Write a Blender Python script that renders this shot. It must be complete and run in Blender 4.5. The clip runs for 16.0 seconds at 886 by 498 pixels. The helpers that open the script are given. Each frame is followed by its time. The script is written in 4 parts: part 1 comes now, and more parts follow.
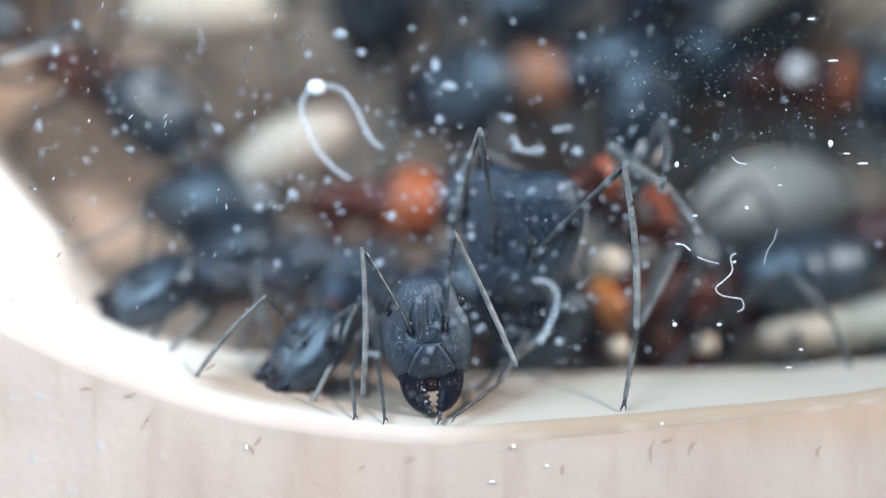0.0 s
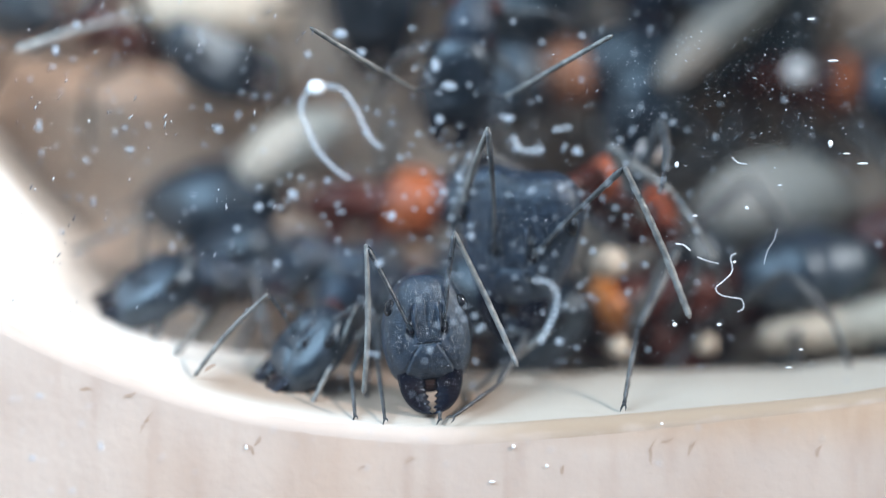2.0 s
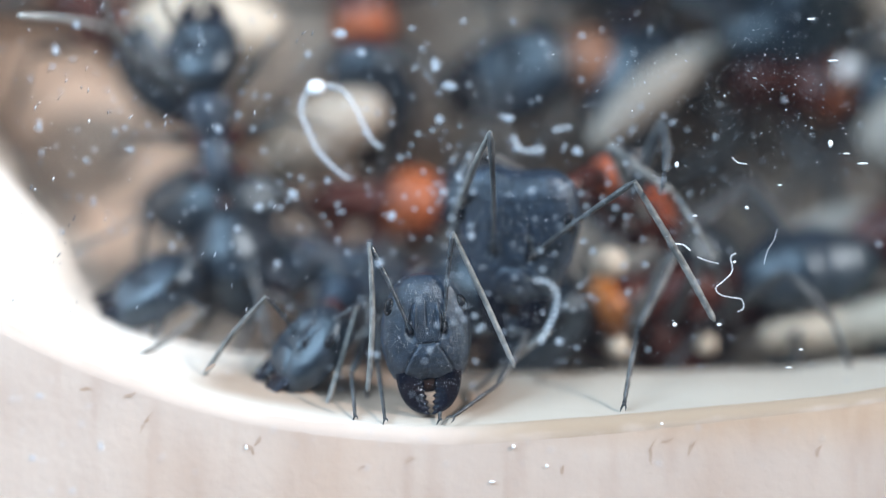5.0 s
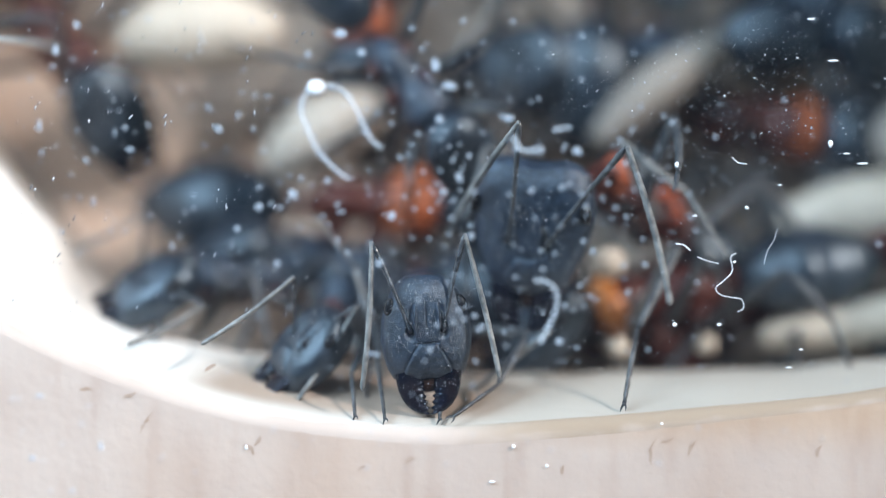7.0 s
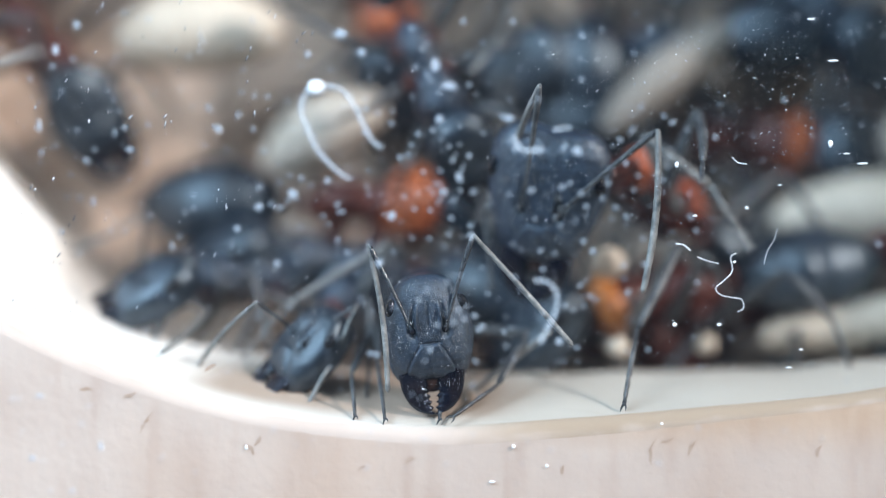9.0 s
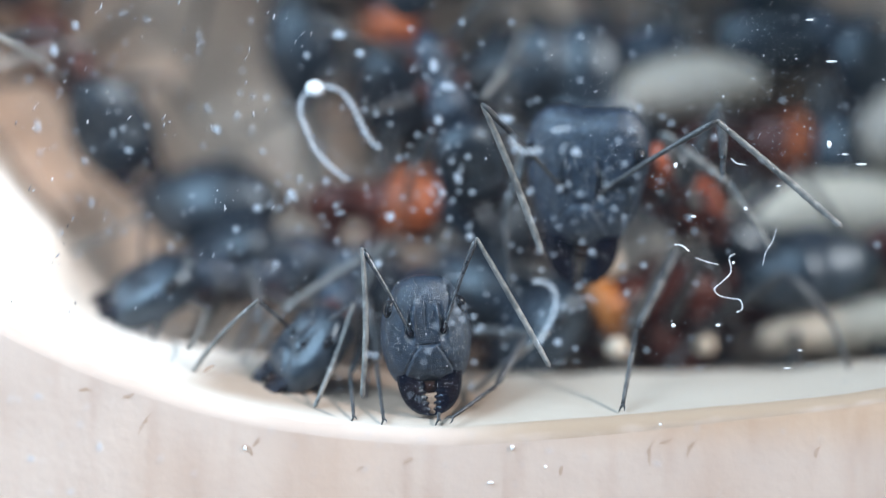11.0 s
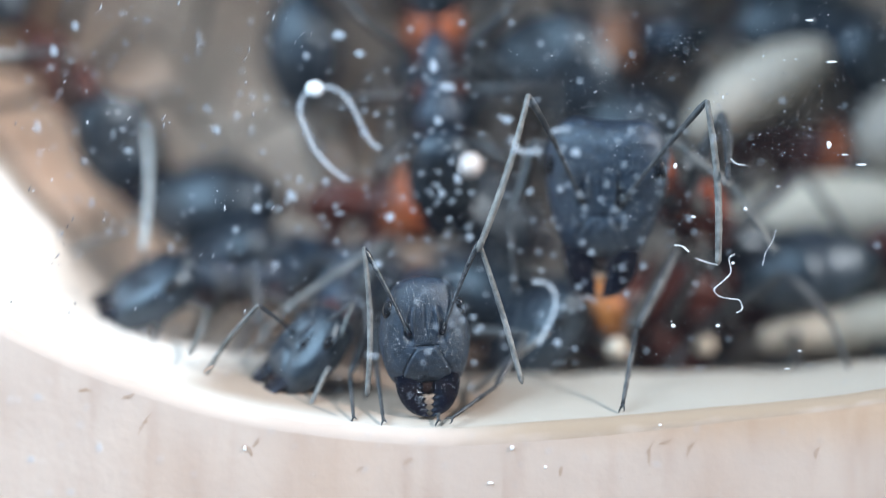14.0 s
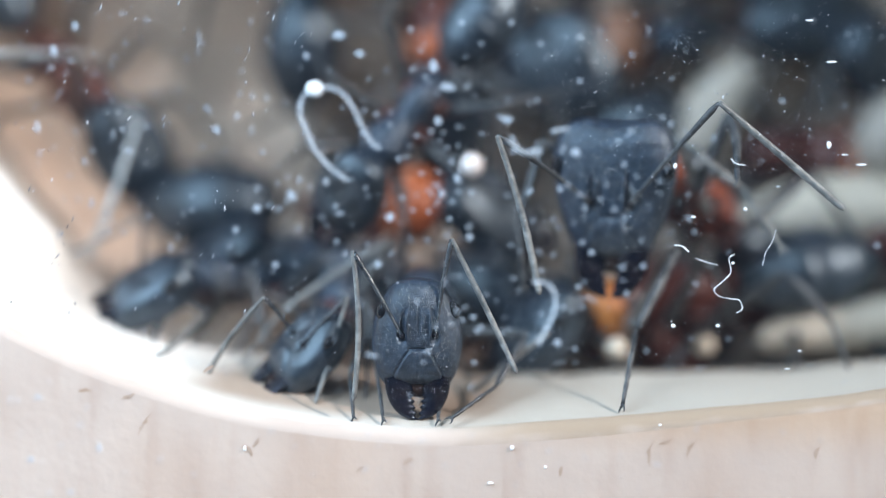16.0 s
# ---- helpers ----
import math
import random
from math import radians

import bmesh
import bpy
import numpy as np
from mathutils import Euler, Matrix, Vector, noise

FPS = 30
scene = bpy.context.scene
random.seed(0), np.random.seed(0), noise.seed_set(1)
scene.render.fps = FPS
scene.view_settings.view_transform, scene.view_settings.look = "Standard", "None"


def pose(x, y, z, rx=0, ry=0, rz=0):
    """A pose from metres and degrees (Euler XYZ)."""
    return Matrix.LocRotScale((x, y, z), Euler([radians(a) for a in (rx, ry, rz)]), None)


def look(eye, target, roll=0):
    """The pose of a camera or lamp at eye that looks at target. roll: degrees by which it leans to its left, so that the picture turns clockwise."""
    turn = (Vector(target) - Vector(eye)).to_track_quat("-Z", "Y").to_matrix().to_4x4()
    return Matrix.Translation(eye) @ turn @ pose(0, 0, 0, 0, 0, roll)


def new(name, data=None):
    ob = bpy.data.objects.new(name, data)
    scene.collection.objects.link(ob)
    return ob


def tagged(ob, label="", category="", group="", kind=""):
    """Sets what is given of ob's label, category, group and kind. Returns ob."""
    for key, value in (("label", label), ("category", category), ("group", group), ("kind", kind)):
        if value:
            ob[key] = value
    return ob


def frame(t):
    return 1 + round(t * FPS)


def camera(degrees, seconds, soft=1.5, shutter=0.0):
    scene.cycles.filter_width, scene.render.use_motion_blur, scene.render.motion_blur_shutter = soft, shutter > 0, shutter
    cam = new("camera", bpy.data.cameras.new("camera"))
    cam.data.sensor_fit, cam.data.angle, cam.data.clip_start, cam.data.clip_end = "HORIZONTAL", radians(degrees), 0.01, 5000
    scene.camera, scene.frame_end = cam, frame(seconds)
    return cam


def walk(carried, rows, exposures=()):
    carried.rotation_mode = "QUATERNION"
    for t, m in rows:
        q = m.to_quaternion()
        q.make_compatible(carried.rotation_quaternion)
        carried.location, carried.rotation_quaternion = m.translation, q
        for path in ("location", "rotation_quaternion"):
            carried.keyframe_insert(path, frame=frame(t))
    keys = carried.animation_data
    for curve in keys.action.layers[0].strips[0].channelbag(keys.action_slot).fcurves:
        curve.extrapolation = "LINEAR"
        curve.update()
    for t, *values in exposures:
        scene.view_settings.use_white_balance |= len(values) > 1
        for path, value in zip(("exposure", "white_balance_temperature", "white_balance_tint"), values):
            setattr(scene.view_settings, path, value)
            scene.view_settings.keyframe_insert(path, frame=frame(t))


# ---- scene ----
# A plaster ant nest behind a glass pane, seen from a hand's width away. Helper sizes are in millimetres.
MM = 0.001
EYE = 43.0  # from the eye to the inner face of the glass

cam = camera(40.1, 16.0, soft=0.5, shutter=0.5)
cam.data.dof.use_dof = True
cam.data.dof.focus_distance = (EYE + 0.55) * MM
cam.data.dof.aperture_fstop = 11.5


def eye_at(dx, dz):
    return pose(dx * MM, -EYE * MM, dz * MM, 90, 0, 0)


PATH = [(0.0, eye_at(0, 0)), (9.2, eye_at(0, 0)), (11.3, eye_at(0.05, 0.03)), (16.0, eye_at(0.055, 0.045))]
walk(cam, PATH, [(0.0, 0.0, 6430, 11), (16.0, 0.0, 6390, 11)])

# ---- light ----
world = bpy.data.worlds.new("sky")
scene.world = world
world.use_nodes = True
sky = world.node_tree.nodes["Background"]
sky.inputs["Color"].default_value = (0.58, 0.78, 1.0, 1)
sky.inputs["Strength"].default_value = 0.045

TO_SUN = Vector((0.71, -0.50, 0.49)).normalized()
sun = new("sun", bpy.data.lights.new("sun", "SUN"))
sun.data.energy, sun.data.angle, sun.data.color = 3.9, radians(2.5), (1.0, 0.94, 0.90)
sun.matrix_world = look(TO_SUN * 0.5, (0, 0, 0))

# soft bluish lamp added up behind the viewer; its source is unseen
soft_lamp = new("window_light", bpy.data.lights.new("window_light", "AREA"))
soft_lamp.data.shape, soft_lamp.data.size, soft_lamp.data.size_y = "RECTANGLE", 0.09, 0.065
soft_lamp.data.energy, soft_lamp.data.color = 0.30, (0.61, 0.82, 1.0)
soft_lamp.matrix_world = look((-0.062, -0.055, 0.062), (0, 0.008, 0))


# ---- materials ----
def material(name, base, rough=0.5, second=None, scale=900.0, bump=0.0, bump_scale=4000.0, bump_depth=0.0001, **more):
    """A surface whose colour wanders between base and second, with fine relief. Scales per metre."""
    m = bpy.data.materials.new(name)
    m.use_nodes = True
    nt = m.node_tree
    b = nt.nodes["Principled BSDF"]
    b.inputs["Roughness"].default_value = rough
    b.inputs["Base Color"].default_value = (*base, 1)
    co = nt.nodes.new("ShaderNodeTexCoord")
    if second:
        n = nt.nodes.new("ShaderNodeTexNoise")
        n.inputs["Scale"].default_value, n.inputs["Detail"].default_value = scale, 6
        r = nt.nodes.new("ShaderNodeValToRGB")
        r.color_ramp.elements[0].position, r.color_ramp.elements[1].position = 0.35, 0.68
        r.color_ramp.elements[0].color, r.color_ramp.elements[1].color = (*base, 1), (*second, 1)
        nt.links.new(co.outputs["Object"], n.inputs["Vector"])
        nt.links.new(n.outputs["Fac"], r.inputs["Fac"])
        nt.links.new(r.outputs["Color"], b.inputs["Base Color"])
    if bump:
        n = nt.nodes.new("ShaderNodeTexNoise")
        n.inputs["Scale"].default_value, n.inputs["Detail"].default_value = bump_scale, 5
        k = nt.nodes.new("ShaderNodeBump")
        k.inputs["Strength"].default_value, k.inputs["Distance"].default_value = bump, bump_depth
        nt.links.new(co.outputs["Object"], n.inputs["Vector"])
        nt.links.new(n.outputs["Fac"], k.inputs["Height"])
        nt.links.new(k.outputs["Normal"], b.inputs["Normal"])
    for key, value in more.items():
        b.inputs[key.replace("_", " ")].default_value = value
    return m


GLOSSY = material("glossy_cuticle", (0.004, 0.007, 0.012), 0.40, (0.012, 0.019, 0.031), 1200, 0.6, 3000, 0.00004, Specular_IOR_Level=1.0, Specular_Tint=(0.72, 0.88, 1.0, 1), Coat_Weight=0.2, Coat_Roughness=0.34)
CUTICLE = material("black_cuticle", (0.008, 0.013, 0.023), 0.31, (0.024, 0.040, 0.067), 5000, 1.0, 22000, 0.000036, Specular_IOR_Level=1.0, Specular_Tint=(0.80, 0.91, 1.0, 1))
SHINY = material("mandible_cuticle", (0.003, 0.004, 0.010), 0.17, (0.013, 0.010, 0.013), 2500, 0.5, 5000, Specular_Tint=(0.7, 0.85, 1.0, 1))
LIP = material("brown_lip", (0.014, 0.007, 0.006), 0.6, (0.03, 0.013, 0.009), 2500, 0.4, 4000, Specular_IOR_Level=0.2)
LIT_WHIP = material("lit_antenna_cuticle", (0.30, 0.33, 0.34), 0.4, (0.50, 0.53, 0.53), 2000, 0.3, 6000)
WHIP = material("antenna_cuticle", (0.085, 0.088, 0.088), 0.38, (0.24, 0.24, 0.23), 3000, 0.4, 9000)
SCAPE = material("antenna_joint_cuticle", (0.014, 0.017, 0.022), 0.26, (0.060, 0.068, 0.078), 5000, 0.8, 12000, 0.00004, Specular_IOR_Level=0.9)
LIMB = material("limb_cuticle", (0.028, 0.031, 0.036), 0.34, (0.085, 0.088, 0.09), 2500, 0.4, 9000)
PALE = material("pale_hair", (0.35, 0.36, 0.36), 0.3)
RED = material("red_cuticle", (0.046, 0.010, 0.008), 0.38, (0.092, 0.021, 0.013), 700, 0.3, 7000)
RUST = material("rust_red_cuticle", (0.24, 0.050, 0.018), 0.42, (0.36, 0.082, 0.030), 700, 0.3, 7000)
# orange dulled: the haze over the upper ant is put into this colour
HAZED_ORANGE = material("hazed_orange_cuticle", (0.19, 0.080, 0.042), 0.55, (0.28, 0.125, 0.070), 500, 0.2, 6000)
AMBER = material("amber_cuticle", (0.38, 0.115, 0.020), 0.45, (0.52, 0.19, 0.045), 500, 0.15, 6000)
ORANGE = material("orange_cuticle", (0.26, 0.058, 0.016), 0.48, (0.40, 0.105, 0.032), 600, 0.15, 6000)
EYEBALL = material("compound_eye", (0.01, 0.011, 0.014), 0.15)
LARVA = material("larva_skin", (0.50, 0.42, 0.33), 0.6, (0.60, 0.51, 0.41), 500, 0.2, 3000)
PLASTER = material("plaster", (0.445, 0.354, 0.302), 0.85, (0.497, 0.405, 0.349), 260, 0.25, 2600)
pn = PLASTER.node_tree
pb = pn.nodes["Principled BSDF"]
under = pb.inputs["Base Color"].links[0].from_socket
co, streak_map, streak, blotch = (pn.nodes.new("ShaderNode" + k) for k in ("TexCoord", "Mapping", "TexNoise", "TexNoise"))
streak_map.inputs["Scale"].default_value = (1, 1, 0.12)
streak.inputs["Scale"].default_value, blotch.inputs["Scale"].default_value = 1500, 90
pn.links.new(co.outputs["Object"], streak_map.inputs["Vector"])
pn.links.new(streak_map.outputs["Vector"], streak.inputs["Vector"])
pn.links.new(co.outputs["Object"], blotch.inputs["Vector"])
below = under
for source, tint, low, high in ((streak, (0.86, 0.80, 0.76, 1), 0.5, 0.8), (blotch, (0.94, 0.78, 0.64, 1), 0.56, 0.85)):
    ramp, blend = pn.nodes.new("ShaderNodeValToRGB"), pn.nodes.new("ShaderNodeMixRGB")
    ramp.color_ramp.elements[0].position, ramp.color_ramp.elements[1].position = low, high
    ramp.color_ramp.elements[0].color, ramp.color_ramp.elements[1].color = (1, 1, 1, 1), tint
    blend.blend_type = "MULTIPLY"
    blend.inputs[0].default_value = 0.75
    pn.links.new(source.outputs["Fac"], ramp.inputs["Fac"])
    pn.links.new(below, blend.inputs[1])
    pn.links.new(ramp.outputs["Color"], blend.inputs[2])
    below = blend.outputs[0]
# a tan tide mark under one end of the opening
axes, down, along, both, tide = (pn.nodes.new("ShaderNode" + k) for k in ("SeparateXYZ", "MapRange", "MapRange", "Math", "MixRGB"))
pn.links.new(co.outputs["Object"], axes.inputs[0])
for node, axis, low, high in ((down, "Z", -0.0076, -0.0058), (along, "X", 0.0005, 0.008)):
    pn.links.new(axes.outputs[axis], node.inputs["Value"])
    node.interpolation_type = "SMOOTHSTEP"
    node.inputs["From Min"].default_value, node.inputs["From Max"].default_value = low, high
both.operation, tide.blend_type = "MULTIPLY", "MULTIPLY"
pn.links.new(down.outputs[0], both.inputs[0])
pn.links.new(along.outputs[0], both.inputs[1])
pn.links.new(both.outputs[0], tide.inputs[0])
pn.links.new(below, tide.inputs[1])
tide.inputs[2].default_value = (0.98, 0.88, 0.75, 1)
pn.links.new(tide.outputs[0], pb.inputs["Base Color"])
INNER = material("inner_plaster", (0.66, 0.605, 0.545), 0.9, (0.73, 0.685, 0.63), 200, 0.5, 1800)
inn = INNER.node_tree   # brown at the back, away from the side wall
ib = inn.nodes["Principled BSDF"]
co, axes, inward, along, both, rear_brown = (inn.nodes.new("ShaderNode" + k) for k in ("TexCoord", "SeparateXYZ", "MapRange", "MapRange", "Math", "MixRGB"))
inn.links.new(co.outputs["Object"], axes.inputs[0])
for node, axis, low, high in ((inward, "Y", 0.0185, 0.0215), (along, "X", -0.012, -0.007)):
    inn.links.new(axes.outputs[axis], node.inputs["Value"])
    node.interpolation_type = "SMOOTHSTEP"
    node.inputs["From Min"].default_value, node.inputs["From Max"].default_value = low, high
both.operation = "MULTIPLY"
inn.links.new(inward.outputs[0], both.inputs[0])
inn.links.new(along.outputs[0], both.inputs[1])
inn.links.new(both.outputs[0], rear_brown.inputs[0])
inn.links.new(ib.inputs["Base Color"].links[0].from_socket, rear_brown.inputs[1])
rear_brown.inputs[2].default_value = (0.30, 0.20, 0.14, 1)
# away from the side wall the floor dulls to cream: light falloff painted in
falloff, wide, wander, uneven = (inn.nodes.new("ShaderNode" + k) for k in ("MixRGB", "MapRange", "TexNoise", "Math"))
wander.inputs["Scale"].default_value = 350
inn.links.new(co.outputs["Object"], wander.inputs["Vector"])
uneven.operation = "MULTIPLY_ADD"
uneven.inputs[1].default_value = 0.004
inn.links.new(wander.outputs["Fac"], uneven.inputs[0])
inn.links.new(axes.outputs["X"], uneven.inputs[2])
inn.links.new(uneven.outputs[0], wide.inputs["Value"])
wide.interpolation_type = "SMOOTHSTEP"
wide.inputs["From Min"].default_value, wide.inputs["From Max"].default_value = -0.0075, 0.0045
inn.links.new(wide.outputs[0], falloff.inputs[0])
inn.links.new(rear_brown.outputs[0], falloff.inputs[1])
falloff.inputs[2].default_value = (0.40, 0.358, 0.305, 1)
# a brown patch inside the rim: shade under the ants and trodden dirt, both painted
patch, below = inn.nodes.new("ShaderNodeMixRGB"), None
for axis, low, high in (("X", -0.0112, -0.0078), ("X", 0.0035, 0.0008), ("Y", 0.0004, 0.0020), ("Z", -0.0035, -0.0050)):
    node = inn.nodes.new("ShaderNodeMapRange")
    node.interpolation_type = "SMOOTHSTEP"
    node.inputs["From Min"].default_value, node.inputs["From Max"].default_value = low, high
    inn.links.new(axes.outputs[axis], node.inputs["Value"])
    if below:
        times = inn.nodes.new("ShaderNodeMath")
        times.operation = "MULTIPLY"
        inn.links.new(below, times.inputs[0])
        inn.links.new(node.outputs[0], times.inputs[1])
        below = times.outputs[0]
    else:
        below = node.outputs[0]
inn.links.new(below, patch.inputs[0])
inn.links.new(falloff.outputs[0], patch.inputs[1])
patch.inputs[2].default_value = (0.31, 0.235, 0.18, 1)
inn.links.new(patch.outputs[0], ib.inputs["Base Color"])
BACKING = material("soiled_plaster", (0.56, 0.40, 0.30), 0.9, (0.56, 0.45, 0.37), 130, 0.6, 1800)
# larva skin again, darker: shade and haze at the back put into the colour
LARVA_DIM = material("dimmed_larva_skin", (0.26, 0.225, 0.19), 0.6, (0.33, 0.29, 0.25), 400, 0.2, 3000)
LARVA_HAZED = material("hazed_larva_skin", (0.35, 0.30, 0.245), 0.6, (0.43, 0.37, 0.31), 400, 0.2, 3000)
LARVA_SHADED = material("shaded_larva_skin", (0.19, 0.165, 0.14), 0.7, (0.27, 0.24, 0.205), 500, 0.3, 3000)
FIBRE = material("white_fibre", (0.84, 0.87, 0.91), 0.4)
POWDER = material("pale_dust", (0.5, 0.5, 0.5), 0.5)
geo, ramp = (POWDER.node_tree.nodes.new("ShaderNode" + k) for k in ("NewGeometry", "ValToRGB"))
for place, shade in ((0.55, (0.20, 0.22, 0.25, 1)), (0.88, (0.40, 0.43, 0.48, 1))):
    ramp.color_ramp.elements.new(place).color = shade
ramp.color_ramp.elements[0].color, ramp.color_ramp.elements[-1].color = (0.10, 0.11, 0.13, 1), (0.85, 0.88, 0.93, 1)
POWDER.node_tree.links.new(geo.outputs["Random Per Island"], ramp.inputs["Fac"])
POWDER.node_tree.links.new(ramp.outputs["Color"], POWDER.node_tree.nodes["Principled BSDF"].inputs["Base Color"])
FILAMENT = material("clear_fibre", (0.66, 0.74, 0.84), 0.35, (0.80, 0.86, 0.92), 2500, Alpha=0.25)
FILM = material("thin_flake", (0.62, 0.70, 0.80), 0.4, Alpha=0.42)
RIMMING = material("worn_plaster_edge", (0.445, 0.354, 0.302), 0.9, (0.497, 0.405, 0.349), 260, 0.4, 2000)
rn = RIMMING.node_tree   # the plaster face passes into the paler floor, with an ochre tide mark along one end
rb = rn.nodes["Principled BSDF"]
co, axes, wander, uneven = (rn.nodes.new("ShaderNode" + k) for k in ("TexCoord", "SeparateXYZ", "TexNoise", "Math"))
rn.links.new(co.outputs["Object"], axes.inputs[0])
rn.links.new(co.outputs["Object"], wander.inputs["Vector"])
wander.inputs["Scale"].default_value, wander.inputs["Detail"].default_value = 700, 4
uneven.operation = "MULTIPLY_ADD"
uneven.inputs[1].default_value = 0.00034
rn.links.new(wander.outputs["Fac"], uneven.inputs[0])
rn.links.new(axes.outputs["Y"], uneven.inputs[2])


def soft_step(source, low, high):
    node = rn.nodes.new("ShaderNodeMapRange")
    node.interpolation_type = "SMOOTHSTEP"
    node.inputs["From Min"].default_value, node.inputs["From Max"].default_value = low, high
    rn.links.new(source, node.inputs["Value"])
    return node.outputs[0]


def mixed(fac, first, other):
    node = rn.nodes.new("ShaderNodeMixRGB")
    for slot, value in enumerate((fac, first, other)):
        if isinstance(value, tuple):
            node.inputs[slot].default_value = value
        else:
            rn.links.new(value, node.inputs[slot])
    return node.outputs[0]


# white to cream along X: the floor's painted light falloff, carried onto the edge
inside = mixed(soft_step(axes.outputs["X"], -0.0075, 0.0025), (0.68, 0.625, 0.565, 1), (0.40, 0.358, 0.305, 1))
worn = mixed(soft_step(uneven.outputs[0], 0.00034, 0.00080), rb.inputs["Base Color"].links[0].from_socket, inside)
band, ends = rn.nodes.new("ShaderNodeMath"), rn.nodes.new("ShaderNodeMath")
band.operation = ends.operation = "MULTIPLY"
rn.links.new(soft_step(uneven.outputs[0], 0.00008, 0.00034), band.inputs[0])
rn.links.new(soft_step(uneven.outputs[0], 0.00104, 0.00062), band.inputs[1])
rn.links.new(band.outputs[0], ends.inputs[0])
rn.links.new(soft_step(axes.outputs["X"], -0.001, 0.004), ends.inputs[1])
rn.links.new(mixed(ends.outputs[0], worn, (0.315, 0.235, 0.168, 1)), rb.inputs["Base Color"])
MARK = material("brown_mark", (0.335, 0.235, 0.175), 0.95, (0.41, 0.315, 0.255), 4000)

GLASS = bpy.data.materials.new("glass")
GLASS.use_nodes = True
nt = GLASS.node_tree
nt.nodes.clear()
o, mix = nt.nodes.new("ShaderNodeOutputMaterial"), nt.nodes.new("ShaderNodeMixShader")
clear, gloss, fres = nt.nodes.new("ShaderNodeBsdfTransparent"), nt.nodes.new("ShaderNodeBsdfGlossy"), nt.nodes.new("ShaderNodeFresnel")
gloss.inputs["Roughness"].default_value = 0.04
fres.inputs["IOR"].default_value = 1.45
nt.links.new(fres.outputs[0], mix.inputs[0])
nt.links.new(clear.outputs[0], mix.inputs[1])
nt.links.new(gloss.outputs[0], mix.inputs[2])
haze, film = nt.nodes.new("ShaderNodeMixShader"), nt.nodes.new("ShaderNodeBsdfDiffuse")
film.inputs["Color"].default_value = (0.60, 0.70, 0.88, 1)
film_place, film_cloud, film_amount = (nt.nodes.new("ShaderNode" + k) for k in ("TexCoord", "TexNoise", "MapRange"))   # a breath of dust
film_cloud.inputs["Scale"].default_value, film_cloud.inputs["Detail"].default_value = 110, 5
film_amount.inputs["From Min"].default_value, film_amount.inputs["From Max"].default_value = 0.35, 0.75
film_amount.inputs["To Min"].default_value, film_amount.inputs["To Max"].default_value = 0.0006, 0.0055
nt.links.new(film_place.outputs["Object"], film_cloud.inputs["Vector"])
nt.links.new(film_cloud.outputs["Fac"], film_amount.inputs["Value"])
nt.links.new(film_amount.outputs[0], haze.inputs[0])
nt.links.new(mix.outputs[0], haze.inputs[1])
nt.links.new(film.outputs[0], haze.inputs[2])
nt.links.new(haze.outputs[0], o.inputs["Surface"])


# ---- building helpers ----
def spot(gx, gy, d):
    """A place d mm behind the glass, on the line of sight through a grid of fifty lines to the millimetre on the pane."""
    s = 0.02 * (EYE + d) / EYE
    return Vector(((gx - 784) * s, d, (441 - gy) * s))


def metres(m):
    """The same pose with its place in metres."""
    m = m.copy()
    m.translation *= MM
    return m


def part(name, bm, mat, parent=None, label="", m=None):
    """One mesh object, built in millimetres, under a thing or a part of it."""
    bmesh.ops.recalc_face_normals(bm, faces=bm.faces)
    for v in bm.verts:
        v.co *= MM
    for f in bm.faces:
        f.smooth = True
    data = bpy.data.meshes.new(name)
    bm.to_mesh(data)
    bm.free()
    data.materials.append(mat)
    ob = new(name, data)
    ob.parent = parent
    if m is not None:
        ob.matrix_basis = metres(m)
    return tagged(ob, label)


def tube(bm, points, radii, seg=10, flat=1.0):
    """A closed tube through points with a radius at each."""
    rings, side = [], None
    n = len(points)
    for i, p in enumerate(points):
        way = (Vector(points[min(i + 1, n - 1)]) - Vector(points[max(i - 1, 0)])).normalized()
        if side is None:
            side = way.orthogonal().normalized()
        side = (side - way * side.dot(way)).normalized()
        up = way.cross(side)
        rings.append([bm.verts.new(Vector(p) + (side * math.cos(a) + up * math.sin(a) * flat) * radii[i])
                      for a in (2 * math.pi * k / seg for k in range(seg))])
    for a, b in zip(rings, rings[1:]):
        for k in range(seg):
            bm.faces.new((a[k], a[(k + 1) % seg], b[(k + 1) % seg], b[k]))
    bm.faces.new(rings[0][::-1])
    bm.faces.new(rings[-1])
    return bm


def bend(points, steps):
    """A smooth line through points (Catmull-Rom)."""
    p = [Vector(q) for q in points]
    p = [2 * p[0] - p[1]] + p + [2 * p[-1] - p[-2]]
    out = []
    for i in range(1, len(p) - 2):
        for k in range(steps):
            t = k / steps
            out.append(0.5 * (2 * p[i] + (p[i + 1] - p[i - 1]) * t + (2 * p[i - 1] - 5 * p[i] + 4 * p[i + 1] - p[i + 2]) * t * t
                              + (3 * p[i] - p[i - 1] - 3 * p[i + 1] + p[i + 2]) * t ** 3))
    out.append(p[-2])
    return out


def spindle(bm, points, radii, steps=6, seg=10, flat=1.0):
    """A smooth tube: radii at the points, rounded ends."""
    line = bend(points, steps)
    n = len(line) - 1
    r = [float(np.interp(i / n * (len(points) - 1), range(len(points)), radii)) for i in range(n + 1)]
    r[0] *= 0.45
    r[-1] *= 0.45
    return tube(bm, line, r, seg, flat)


